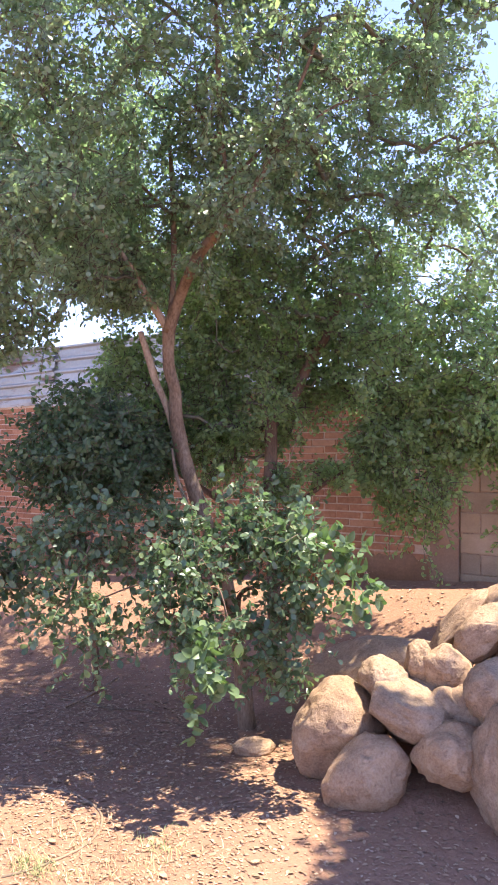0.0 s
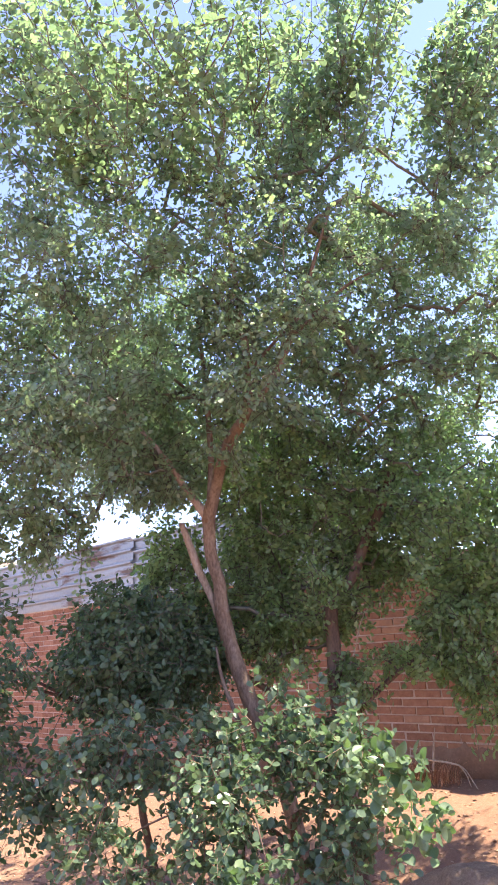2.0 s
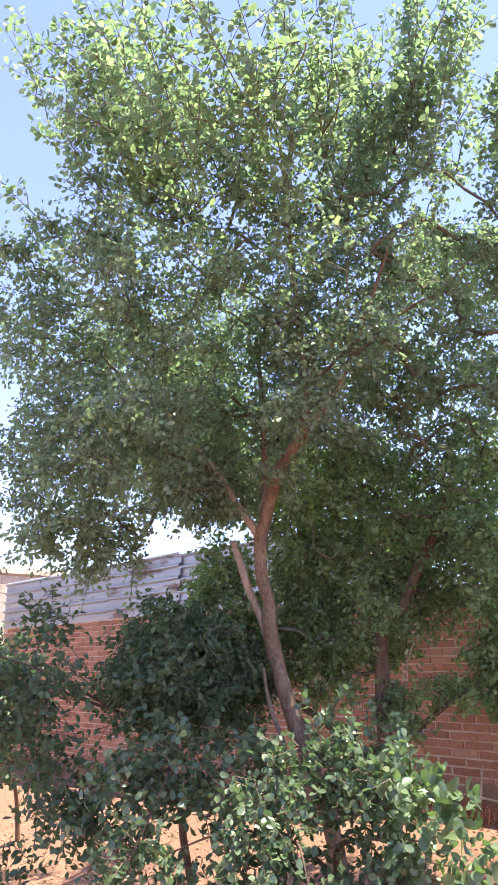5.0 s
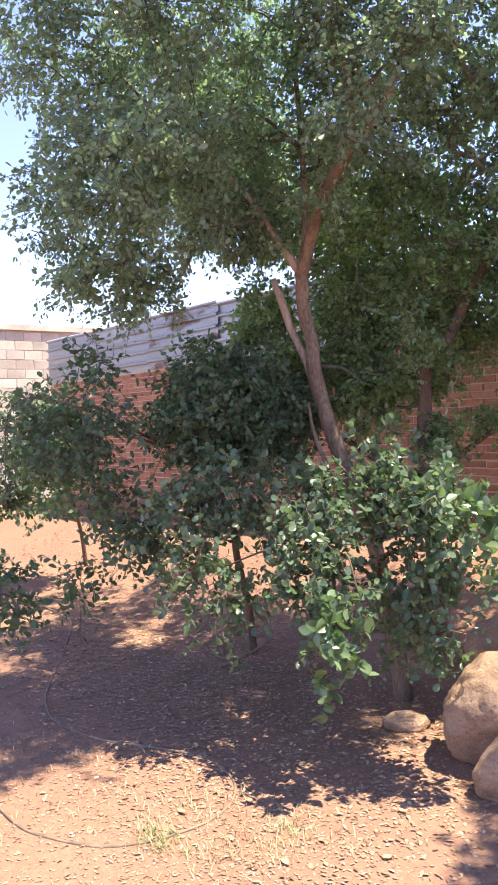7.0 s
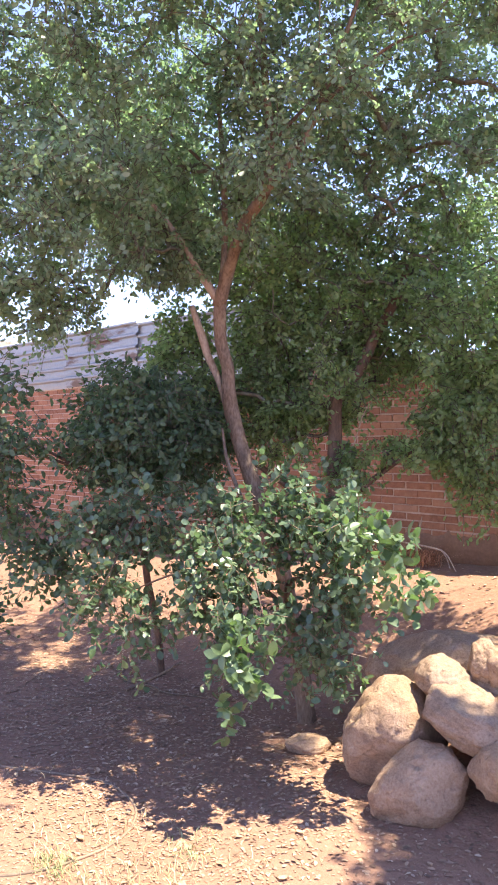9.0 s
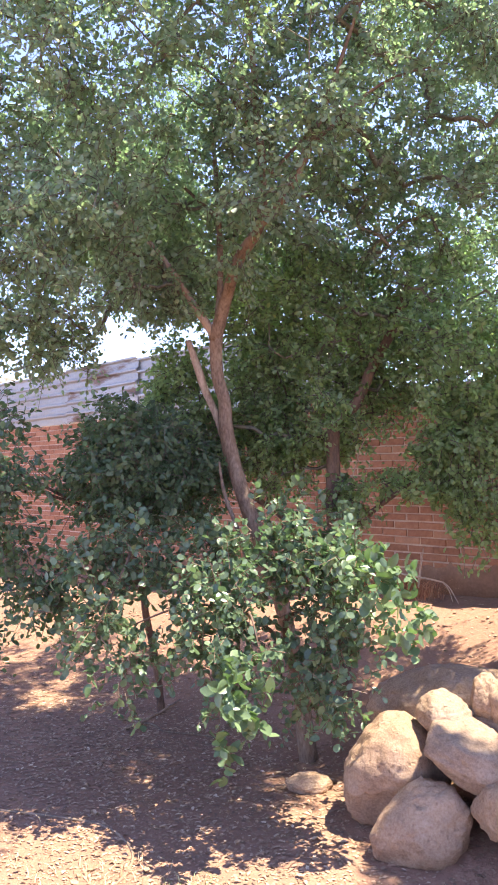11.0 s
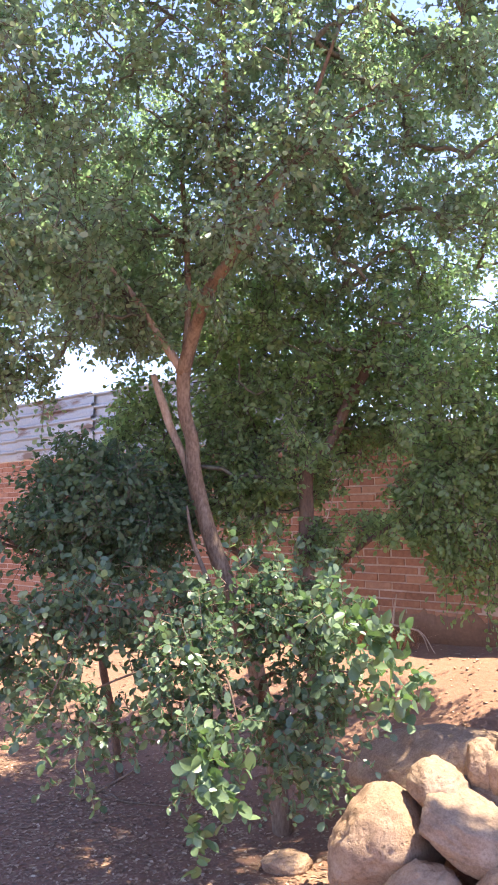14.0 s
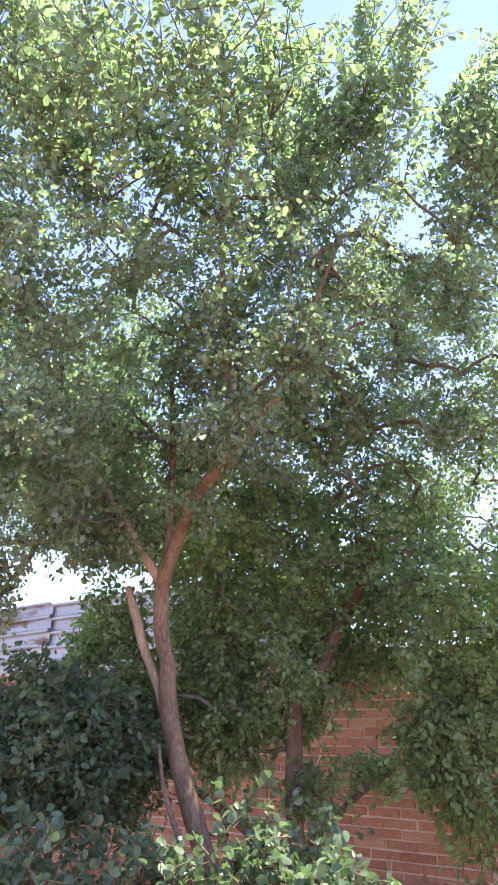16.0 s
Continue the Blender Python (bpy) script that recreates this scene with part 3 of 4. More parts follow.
# ---- boulders ----
def boulder(at, size, turn, seed, cuts=7, label="", fine=5):
    bm = bmesh.new()
    bmesh.ops.create_icosphere(bm, subdivisions=fine, radius=1.0)
    rnd = random.Random(seed)
    planes = []
    for _ in range(cuts // 2 + 2):
        n = Vector((rnd.gauss(0, 1), rnd.gauss(0, 1), rnd.gauss(0, 1))).normalized()
        planes.append((n, rnd.uniform(0.70, 0.97)))
    shift = Vector((seed * 1.7, seed * 0.3, -seed))
    for v in bm.verts:
        q = v.co * (1 + 0.20 * noise.noise(v.co * 0.9 + shift))
        for n, d in planes:
            over = q.dot(n) - d
            if over > 0:
                q -= n * over * 0.9
        chip = max(0.0, noise.noise(v.co * 1.6 - shift)) * 0.05
        rough = abs(noise.noise(v.co * 3.4 - shift))
        crack = max(0.0, 1 - 9 * abs(noise.noise(v.co * 1.9 + 2.3 * shift))) * max(0.0, noise.noise(v.co * 1.3 - 1.7 * shift) + 0.15)
        q *= 1 - 0.05 * rough - 0.07 * crack + 0.07 * noise.noise(v.co * 2.3 + shift) + 0.034 * noise.noise(v.co * 6 - shift) + (0.026 + 1.5 * chip) * noise.noise(v.co * 13 + shift) + 0.006 * noise.noise(v.co * 34)
        v.co = Vector((q.x * size[0], q.y * size[1], q.z * size[2])) * 1.06
    me = bpy.data.meshes.new("boulder")
    bm.to_mesh(me)
    bm.free()
    me.materials.append(ROCK)
    me.polygons.foreach_set("use_smooth", [True] * len(me.polygons))
    ob = new("boulder", me)
    ob.matrix_basis = pose(*at, *turn)
    return tagged(ob, label, "boulder", "boulders in the pile")


PILE = "warm grey-brown rounded boulder in the stone pile"
boulder((-1.93, 4.22, 0.28), (0.285, 0.26, 0.32), (4, 10, 20), 6, 4, "large rounded orange-brown boulder at the pile's edge")
boulder((-1.63, 4.01, 0.16), (0.265, 0.205, 0.20), (0, -34, 35), 18, 0, "grey-brown boulder with a sunlit chipped crest")
boulder((-1.44, 4.26, 0.50), (0.28, 0.21, 0.14), (10, 16, 25), 5, 10, "flat-topped pale brown boulder lying across others")
boulder((-1.68, 4.36, 0.62), (0.15, 0.15, 0.15), (0, 0, 0), 8, 5, PILE)
boulder((-1.52, 4.50, 0.71), (0.085, 0.11, 0.15), (10, 12, 40), 12, 7, "small pale speckled boulder in the stone pile")
boulder((-1.33, 4.54, 0.71), (0.16, 0.15, 0.14), (0, 10, 10), 14, 6, PILE)
boulder((-1.16, 4.15, 0.32), (0.21, 0.19, 0.18), (0, 0, 10), 20, 4, "smooth rounded grey boulder in the stone pile")
boulder((-0.94, 4.36, 0.67), (0.20, 0.20, 0.195), (0, 12, 0), 22, 6, PILE)
boulder((-0.77, 4.17, 0.30), (0.26, 0.24, 0.40), (0, -6, 20), 25, 9, "large tall grey boulder in the stone pile")
boulder((-1.16, 4.72, 0.92), (0.24, 0.15, 0.13), (0, -38, 30), 28, 18, "rough slab with a broken pale edge")
boulder((-1.10, 5.08, 1.02), (0.32, 0.24, 0.16), (0, -32, 20), 52, 16, "broad brown slab leaning on the pile")
boulder((-0.88, 4.70, 0.90), (0.16, 0.18, 0.24), (0, 10, 0), 31, 8, PILE)
boulder((-0.69, 4.53, 0.64), (0.14, 0.15, 0.17), (0, 0, 30), 36, 5, PILE)
boulder((-1.41, 4.92, 0.90), (0.08, 0.20, 0.30), (0, 38, 25), 37, 20, "pointed dark slab leaning behind the pile")
boulder((-2.0, 5.0, 0.48), (0.52, 0.34, 0.25), (0, -4, 25), 34, 6, "low broad dark boulder behind the pile")
boulder((-0.96, 5.32, 1.22), (0.18, 0.16, 0.13), (0, -10, 0), 43, 6, "pale boulder crowning the stone pile")
boulder((-1.27, 4.37, 0.53), (0.12, 0.11, 0.10), (0, 20, 0), 40, 6, PILE)
boulder((-1.15, 4.55, 0.40), (0.30, 0.26, 0.28), (0, 0, 0), 61, 5, PILE)
boulder((-0.95, 4.95, 0.62), (0.34, 0.30, 0.34), (0, 0, 40), 63, 5, PILE)
boulder((-1.50, 4.55, 0.42), (0.24, 0.22, 0.24), (0, 0, 10), 67, 5, PILE)
boulder((-0.50, 4.60, 0.42), (0.30, 0.28, 0.36), (0, 0, 10), 71, 6, PILE)
boulder((-0.62, 5.05, 0.80), (0.30, 0.28, 0.36), (0, 0, 80), 73, 6, PILE)
boulder((-2.60, 4.23, 0.035), (0.15, 0.09, 0.07), (4, -6, 40), 49, 22, "small blocky pale stone half sunk in the earth")


# ---- the leaning tree ----
def tree_base(name, at, label, category):
    """An empty at the foot, and the offset that lets its parts be written in world places."""
    return base(name, at, label, category), Matrix.Translation([-c for c in at])


def tree_limb(thing, name, points, mat, label="", sides=10, seed=0):
    v, f = tube(points, sides, seed=seed)
    return part(name, mesh_of(name, v, f, mat, True), thing[0], label, m=thing[1])


tree = tree_base("tree", (-2.85, 4.55, 0), "leafy small-leaved tree with a leaning forked trunk", "tree")
tree_limb(tree, "trunk", ((-2.9, 4.62, -0.1, 0.072), (-2.95, 4.6, 0.3, 0.062), (-2.99, 4.56, 0.7, 0.056), (-3.03, 4.52, 1.0, 0.054), (-3.08, 4.48, 1.25, 0.054), (-3.22, 4.42, 1.64, 0.056), (-3.36, 4.36, 2.09, 0.056), (-3.4, 4.33, 2.37, 0.054), (-3.4, 4.32, 2.54, 0.046), (-3.44, 4.29, 2.74, 0.046), (-3.41, 4.26, 3.02, 0.052)), BARK, "leaning smooth brown trunk", 14)
tree_limb(tree, "limb", ((-3.42, 4.26, 2.98, 0.05), (-3.29, 4.23, 3.2, 0.046), (-3.04, 4.13, 3.45, 0.042), (-2.8, 4.09, 3.63, 0.037), (-2.78, 4.12, 3.94, 0.03), (-2.8, 4.1, 4.31, 0.024), (-2.7, 3.9, 5.2, 0.012)), BARK, seed=1)
tree_limb(tree, "limb", ((-2.82, 4.09, 3.61, 0.03), (-2.66, 4.16, 3.78, 0.026), (-2.5, 4.25, 4.08, 0.02), (-2.1, 4.3, 4.9, 0.01)), BARK, seed=2)
tree_limb(tree, "limb", ((-3.41, 4.25, 3.0, 0.034), (-3.48, 4.19, 3.14, 0.03), (-3.54, 4.13, 3.27, 0.026), (-3.63, 3.98, 3.54, 0.02), (-4.1, 3.7, 4.2, 0.01)), BARK_PALE, "pale forking limb", seed=3)
tree_limb(tree, "limb", ((-3.3, 4.42, 1.75, 0.02), (-3.42, 4.4, 2.05, 0.028), (-3.49, 4.35, 2.38, 0.027), (-3.58, 4.3, 2.62, 0.028), (-3.6, 4.27, 2.74, 0.032), (-3.67, 4.22, 3.0, 0.021)), BARK_PALE, "pale broken-off branch stub", seed=4)
tree_limb(tree, "limb", ((-3.01, 4.13, 1.44, 0.016), (-3.07, 4.11, 1.63, 0.015), (-3.14, 4.09, 1.80, 0.014), (-3.20, 4.10, 1.93, 0.012), (-3.25, 4.12, 2.09, 0.008)), BARK, "slim stem beside the trunk", 8, 9)
tree_limb(tree, "limb", ((-3.40, 4.26, 3.06, 0.024), (-3.42, 4.32, 3.44, 0.024), (-3.43, 4.32, 3.97, 0.02), (-3.46, 4.3, 4.59, 0.012)), BARK, seed=5)
for k, (foot, tip) in enumerate((((-2.8, 4.1, 3.9), (-2.3, 4.9, 4.6)), ((-2.8, 4.1, 4.2), (-3.5, 4.0, 5.0)), ((-2.5, 4.25, 4.1), (-1.9, 5.0, 4.7)), ((-3.43, 4.3, 3.9), (-4.4, 3.9, 4.6)), ((-3.6, 4.0, 3.5), (-4.7, 3.7, 3.7)))):
    mid = [(a + b) / 2 + d for a, b, d in zip(foot, tip, (0.05, -0.05, 0.1))]
    tree_limb(tree, "branch", ((*foot, 0.014), (*mid, 0.009), (*tip, 0.003)), BARK_DARK, seed=20 + k, sides=6)

TREE_LIMBS = ((-3.04, 4.13, 3.45), (-2.8, 4.09, 3.63), (-2.78, 4.12, 3.94), (-2.8, 4.1, 4.31), (-2.7, 3.9, 5.2), (-2.5, 4.25, 4.08), (-2.1, 4.3, 4.9), (-3.63, 3.98, 3.54), (-4.1, 3.7, 4.2), (-3.43, 4.32, 3.97), (-3.46, 4.3, 4.59))
HEART = (-2.9, 4.15, 3.9)
crown = Foliage()
WEST_BOUGHS = (
    ((-4.07, 2.72, 4.97), 0.35, 0.28, 11), ((-3.70, 3.01, 5.20), 0.35, 0.28, 11),
    ((-4.82, 3.96, 4.83), 0.50, 0.50, 26), ((-4.23, 4.68, 5.24), 0.50, 0.45, 24), ((-4.44, 4.62, 4.70), 0.45, 0.40, 18),
    ((-5.30, 4.90, 4.30), 0.70, 0.50, 36), ((-4.70, 4.60, 4.60), 0.60, 0.45, 27), ((-5.00, 5.50, 4.20), 0.60, 0.40, 29), ((-4.45, 5.60, 3.80), 0.45, 0.35, 18),
    ((-4.40, 4.30, 4.00), 0.50, 0.45, 27), ((-5.40, 5.90, 4.10), 0.50, 0.40, 24), ((-6.10, 5.20, 4.20), 0.50, 0.40, 21),
    ((-3.80, 5.50, 3.90), 0.60, 0.45, 32))
EAST_BOUGHS = (
    ((-1.10, 5.60, 4.00), 0.42, 0.80, 29), ((-1.65, 5.40, 4.30), 0.50, 0.75, 34),
    ((-2.10, 5.73, 5.30), 0.50, 0.45, 26), ((-2.54, 6.28, 3.84), 0.40, 0.35, 22), ((-2.59, 5.44, 5.19), 0.50, 0.40, 26), ((-2.96, 5.37, 4.42), 0.45, 0.35, 20), ((-1.79, 6.42, 3.67), 0.35, 0.45, 18))
INNER_BOUGHS = (
    ((-2.55, 3.83, 3.78), 0.22, 0.20, 6), ((-2.57, 3.83, 4.30), 0.22, 0.25, 7), ((-2.20, 3.97, 4.11), 0.22, 0.22, 7),
    ((-2.80, 4.17, 3.81), 0.20, 0.18, 5), ((-2.46, 4.43, 4.34), 0.18, 0.22, 5), ((-2.98, 4.06, 3.42), 0.16, 0.12, 3),
    ((-3.28, 3.28, 4.62), 0.74, 0.58, 50),
    ((-2.76, 3.98, 4.83), 0.81, 0.64, 46),
    ((-2.26, 4.78, 4.73), 0.75, 0.67, 36),
    ((-3.51, 3.14, 3.63), 0.60, 0.56, 50),
    ((-3.73, 4.33, 4.10), 0.73, 0.55, 59),
    ((-2.97, 5.05, 4.10), 0.77, 0.59, 65),
    ((-2.21, 5.72, 4.28), 0.68, 0.73, 45),
    ((-4.22, 3.11, 3.63), 0.54, 0.62, 49),
    ((-4.12, 3.19, 2.97), 0.43, 0.27, 25),
    ((-4.25, 2.96, 4.48), 0.46, 0.42, 25),
    ((-3.74, 4.01, 3.41), 0.34, 0.23, 15),
    ((-4.02, 4.31, 3.49), 0.46, 0.29, 20),
    ((-3.15, 4.47, 4.44), 0.40, 0.26, 15))
crown.grown(WEST_BOUGHS + EAST_BOUGHS + INNER_BOUGHS, TREE_LIMBS, HEART, 0.038, 0.185, per_twig=13)
upper = crown.grown((
    ((-2.69, 3.30, 5.30), 0.70, 0.40, 24),
    ((-2.34, 4.44, 5.62), 0.74, 0.48, 22),
    ((-1.53, 5.09, 5.43), 0.44, 0.66, 15)), TREE_LIMBS, HEART, 0.046, 0.22, per_twig=11)
for k in range(150):
    foot = upper[rng.integers(len(upper))]
    lean = unit(0.8 * unit(foot - np.array((-2.4, 4.2, 4.4))) + 0.28 * rng.normal(size=3) + np.array((0, 0, 0.55))) * (0.5 + 0.95 * rng.random())
    bow = 0.1 * rng.normal(size=3)
    crown.shoot((foot, foot + lean * 0.35 - bow, foot + lean * 0.7 + bow * 0.4, foot + lean), 0.058, 0.018)
    for f in (0.3, 0.5, 0.7, 0.85):
        at = foot + lean * f
        side = 0.2 * rng.normal(size=3) * (1.2 - 0.6 * f) + 0.18 * lean
        crown.shoot((at, at + side * 0.5 + 0.03 * rng.normal(size=3), at + side), 0.053, 0.019, 0.004)
SIDE_SHOOTS = (
    ((-3.47, 2.96, 5.17), (-3.63, 2.28, 5.98)), ((-3.36, 2.97, 5.44), (-3.37, 2.37, 6.40)), ((-3.81, 2.86, 4.95), (-3.99, 2.29, 5.44)),
    ((-3.13, 2.95, 5.68), (-3.11, 2.48, 6.43)), ((-3.54, 2.95, 5.38), (-3.87, 2.54, 5.84)))
for foot, tip in SIDE_SHOOTS:
    foot, lean = np.array(foot), np.array(tip) - np.array(foot)
    crown.shoot((foot, foot + lean * 0.4 + 0.07 * rng.normal(size=3), foot + lean * 0.75 + 0.05 * rng.normal(size=3), foot + lean), 0.062, 0.02)
    for f in (0.25, 0.45, 0.6, 0.75, 0.88):
        at = foot + lean * f
        side = 0.17 * rng.normal(size=3) + 0.12 * lean
        crown.shoot((at, at + side * 0.5 + 0.03 * rng.normal(size=3), at + side), 0.056, 0.02, 0.004)
crown.crown(tree, LEAF, twig_mat=TWIG)

# ---- shaded tree before the wall ----
back_tree = tree_base("tree", (-3.05, 5.2, 0.2), "slender shaded tree with a forked trunk before the wall", "tree")
tree_limb(back_tree, "trunk", ((-3.03, 5.2, 0.0, 0.07), (-3.06, 5.2, 0.6, 0.06), (-3.07, 5.19, 1.2, 0.056), (-3.09, 5.17, 1.64, 0.055), (-3.09, 5.18, 2.0, 0.053), (-3.08, 5.2, 2.35, 0.05), (-2.96, 5.32, 2.54, 0.045), (-2.86, 5.42, 2.83, 0.042), (-2.7, 5.44, 3.07, 0.036), (-2.55, 5.44, 3.4, 0.02)), BARK_DARK, "dark shaded trunk", 12, 1)
tree_limb(back_tree, "limb", ((-3.08, 5.2, 1.75, 0.006), (-2.99, 5.28, 1.95, 0.005), (-2.93, 5.34, 2.2, 0.004), (-2.83, 5.38, 2.35, 0.002)), DEADWOOD, "thin bare pale branch", 8, 2)
tree_limb(back_tree, "limb", ((-3.07, 5.2, 1.1, 0.03), (-3.1, 5.31, 1.44, 0.026), (-2.97, 5.43, 1.64, 0.022), (-2.81, 5.59, 1.81, 0.018), (-2.56, 5.69, 1.97, 0.012), (-2.3, 5.82, 2.08, 0.006)), BARK_DARK, "", 8, 3)
tree_limb(back_tree, "limb", ((-3.07, 5.19, 1.3, 0.028), (-3.5, 4.95, 1.7, 0.024), (-4.1, 4.6, 2.1, 0.018), (-4.6, 4.3, 2.2, 0.008)), BARK_DARK, "", 8, 4)
BACK_LIMBS = ((-3.09, 5.18, 2.0), (-3.08, 5.2, 2.35), (-2.96, 5.32, 2.54), (-2.86, 5.42, 2.83), (-2.7, 5.44, 3.07), (-2.55, 5.44, 3.4), (-2.81, 5.59, 1.81), (-2.56, 5.69, 1.97), (-2.3, 5.82, 2.08))
SHADE_LIMBS = ((-3.5, 4.95, 1.7), (-4.1, 4.6, 2.1), (-4.6, 4.3, 2.2))
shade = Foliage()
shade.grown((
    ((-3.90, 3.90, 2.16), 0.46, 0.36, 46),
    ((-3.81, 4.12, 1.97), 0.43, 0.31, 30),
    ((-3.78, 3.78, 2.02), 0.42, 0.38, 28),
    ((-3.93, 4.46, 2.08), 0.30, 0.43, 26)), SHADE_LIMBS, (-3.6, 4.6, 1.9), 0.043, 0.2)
# This inner foliage gets part of its shade from the leaf colour.
shade.crown(back_tree, LEAF_SHADED, twig_mat=TWIG)
hanging = Foliage()
hanging.grown((
    ((-3.30, 6.00, 3.30), 0.60, 0.45, 38), ((-4.20, 5.60, 3.60), 0.50, 0.40, 24),
    ((-3.42, 5.08, 3.25), 0.65, 0.55, 70), ((-3.07, 5.61, 2.75), 0.30, 0.24, 16), ((-2.76, 6.01, 2.66), 0.30, 0.24, 16), ((-3.12, 5.35, 2.22), 0.20, 0.20, 3), ((-2.83, 4.89, 2.53), 0.22, 0.24, 4),
    ((-2.76, 5.73, 3.22), 0.69, 0.60, 80),
    ((-3.69, 5.19, 2.86), 0.40, 0.49, 40),
    ((-2.01, 5.40, 2.83), 0.48, 0.45, 46),
    ((-2.07, 5.46, 2.19), 0.29, 0.42, 26),
    ((-1.85, 5.57, 1.81), 0.15, 0.34, 12),
    ((-1.57, 5.58, 2.77), 0.42, 0.58, 42),
    ((-3.45, 4.98, 2.31), 0.29, 0.48, 36), ((-3.13, 5.70, 2.63), 0.36, 0.22, 16),
    ((-3.70, 4.86, 2.37), 0.27, 0.49, 26)), BACK_LIMBS, (-2.7, 5.5, 2.6), 0.038, 0.18, per_twig=13)
hanging.grown((
    ((-3.31, 5.18, 2.27), 0.51, 0.25, 20),
    ((-3.03, 5.21, 1.81), 0.14, 0.21, 7),
    ((-2.29, 5.40, 2.04), 0.17, 0.24, 10),
    ((-2.16, 5.54, 1.68), 0.12, 0.20, 6),
    ((-2.84, 5.76, 1.91), 0.22, 0.10, 7), ((-4.01, 4.43, 2.79), 0.27, 0.27, 18), ((-3.86, 4.30, 2.33), 0.32, 0.19, 15)), BACK_LIMBS, (-2.9, 5.4, 2.2), 0.042, 0.14, 0.12)
hanging.grown((
    ((-1.56, 5.80, 2.49), 0.24, 0.20, 13), ((-1.45, 5.89, 2.19), 0.25, 0.21, 14), ((-1.75, 5.67, 2.45), 0.24, 0.20, 12), ((-1.35, 6.07, 2.79), 0.24, 0.22, 13), ((-1.98, 5.39, 2.33), 0.18, 0.18, 7), ((-1.83, 5.62, 2.08), 0.18, 0.18, 7), ((-1.27, 6.05, 2.17), 0.22, 0.20, 11)), BACK_LIMBS, (-2.0, 5.2, 3.0), 0.042, 0.14, 0.1, per_twig=13)
for c, rh, rv, n in (((-1.32, 5.98, 2.02), 0.09, 0.15, 34), ((-1.34, 5.97, 1.73), 0.07, 0.12, 24), ((-1.37, 5.95, 1.46), 0.05, 0.10, 12), ((-1.87, 5.60, 1.66), 0.055, 0.14, 16), ((-1.91, 5.58, 1.37), 0.03, 0.12, 9)):
    hanging.cloud(c, rh, rv, n, 0.042, per_twig=8, reach=0.13, droop=0.5)
hanging.shoot(((-1.89, 5.58, 1.62), (-1.91, 5.58, 1.26), (-1.81, 5.65, 1.05)), 0.03, 0.05, 0.003)
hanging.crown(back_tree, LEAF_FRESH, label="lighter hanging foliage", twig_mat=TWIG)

# ---- sapling with drooping shaded boughs ----
sapling = tree_base("sapling", (-4.47, 4.56, 0), "shaded sapling with a slim stem and drooping leafy boughs", "sapling")
tree_limb(sapling, "trunk", ((-4.47, 4.56, -0.05, 0.034), (-4.36, 4.42, 0.45, 0.03), (-4.2, 4.2, 0.9, 0.028), (-4.1, 4.05, 1.3, 0.024), (-4.0, 3.7, 1.7, 0.014), (-4.1, 3.1, 1.95, 0.008)), BARK_DARK, "", 9)
tree_limb(sapling, "branch", ((-4.12, 4.1, 1.2, 0.014), (-3.6, 3.6, 1.45, 0.012), (-3.2, 3.3, 1.5, 0.008), (-3.1, 3.0, 1.15, 0.004)), BARK_DARK, "", 7, 2)
tree_limb(sapling, "branch", ((-4.0, 3.7, 1.7, 0.012), (-4.3, 3.0, 2.1, 0.01), (-4.6, 2.6, 2.15, 0.006), (-4.2, 2.35, 1.5, 0.003)), BARK_DARK, "", 7, 3)
droop = Foliage()
for c, rh, rv, n in (
    ((-4.07, 2.97, 2.02), 0.08, 0.17, 42), ((-3.98, 3.06, 2.09), 0.07, 0.09, 16), ((-4.07, 2.96, 1.57), 0.08, 0.21, 56),
    ((-3.89, 2.99, 1.27), 0.15, 0.09, 41), ((-3.74, 3.14, 1.16), 0.09, 0.15, 34), ((-3.93, 3.1, 1.4), 0.13, 0.08, 25),
    ((-4.27, 3.06, 2.37), 0.10, 0.16, 35), ((-4.38, 2.81, 1.90), 0.25, 0.24, 190), ((-4.40, 2.42, 0.91), 0.10, 0.20, 60), ((-4.08, 2.81, 0.95), 0.06, 0.11, 24),
    ((-3.74, 3.15, 1.36), 0.09, 0.07, 12)):
    droop.cloud(c, rh, rv, n, 0.05, per_twig=7, reach=0.2, droop=0.3)
droop.crown(sapling, LEAF_SHADED, twig_mat=TWIG)

# ---- leafy bush farther along the wall, added behind the sapling to shade the earth ----
bush = tree_base("bush", (-8.68, 5.19, 0), "dark leafy bush on a slim stem, added behind the sapling to cast shade", "bush")
tree_limb(bush, "trunk", ((-8.68, 5.19, -0.05, 0.03), (-8.6, 5.1, 0.5, 0.026), (-8.4, 4.9, 1.0, 0.022), (-8.15, 4.65, 1.5, 0.016), (-8.0, 4.5, 2.0, 0.006)), BARK_DARK, "", 8, 6)
tree_limb(bush, "branch", ((-8.4, 4.9, 1.0, 0.014), (-7.9, 4.4, 1.1, 0.01), (-7.4, 4.05, 1.15, 0.004)), BARK_DARK, "", 7, 7)
tree_limb(bush, "branch", ((-8.4, 4.9, 1.0, 0.014), (-8.5, 4.4, 1.4, 0.01), (-8.5, 4.1, 1.6, 0.004)), BARK_DARK, "", 7, 8)
boughs = Foliage()
for c, rh, rv, n in (
    ((-8.13, 4.49, 1.56), 0.45, 0.34, 229), ((-8.0, 4.68, 2.0), 0.41, 0.21, 127), ((-8.12, 4.23, 2.08), 0.30, 0.23, 106),
    ((-7.42, 4.07, 1.2), 0.28, 0.14, 64), ((-8.08, 3.9, 1.4), 0.26, 0.39, 154)):
    boughs.cloud(c, rh, rv, n, 0.06, per_twig=9, reach=0.2)
boughs.crown(bush, LEAF_SHADED, twig_mat=BARK_DARK)

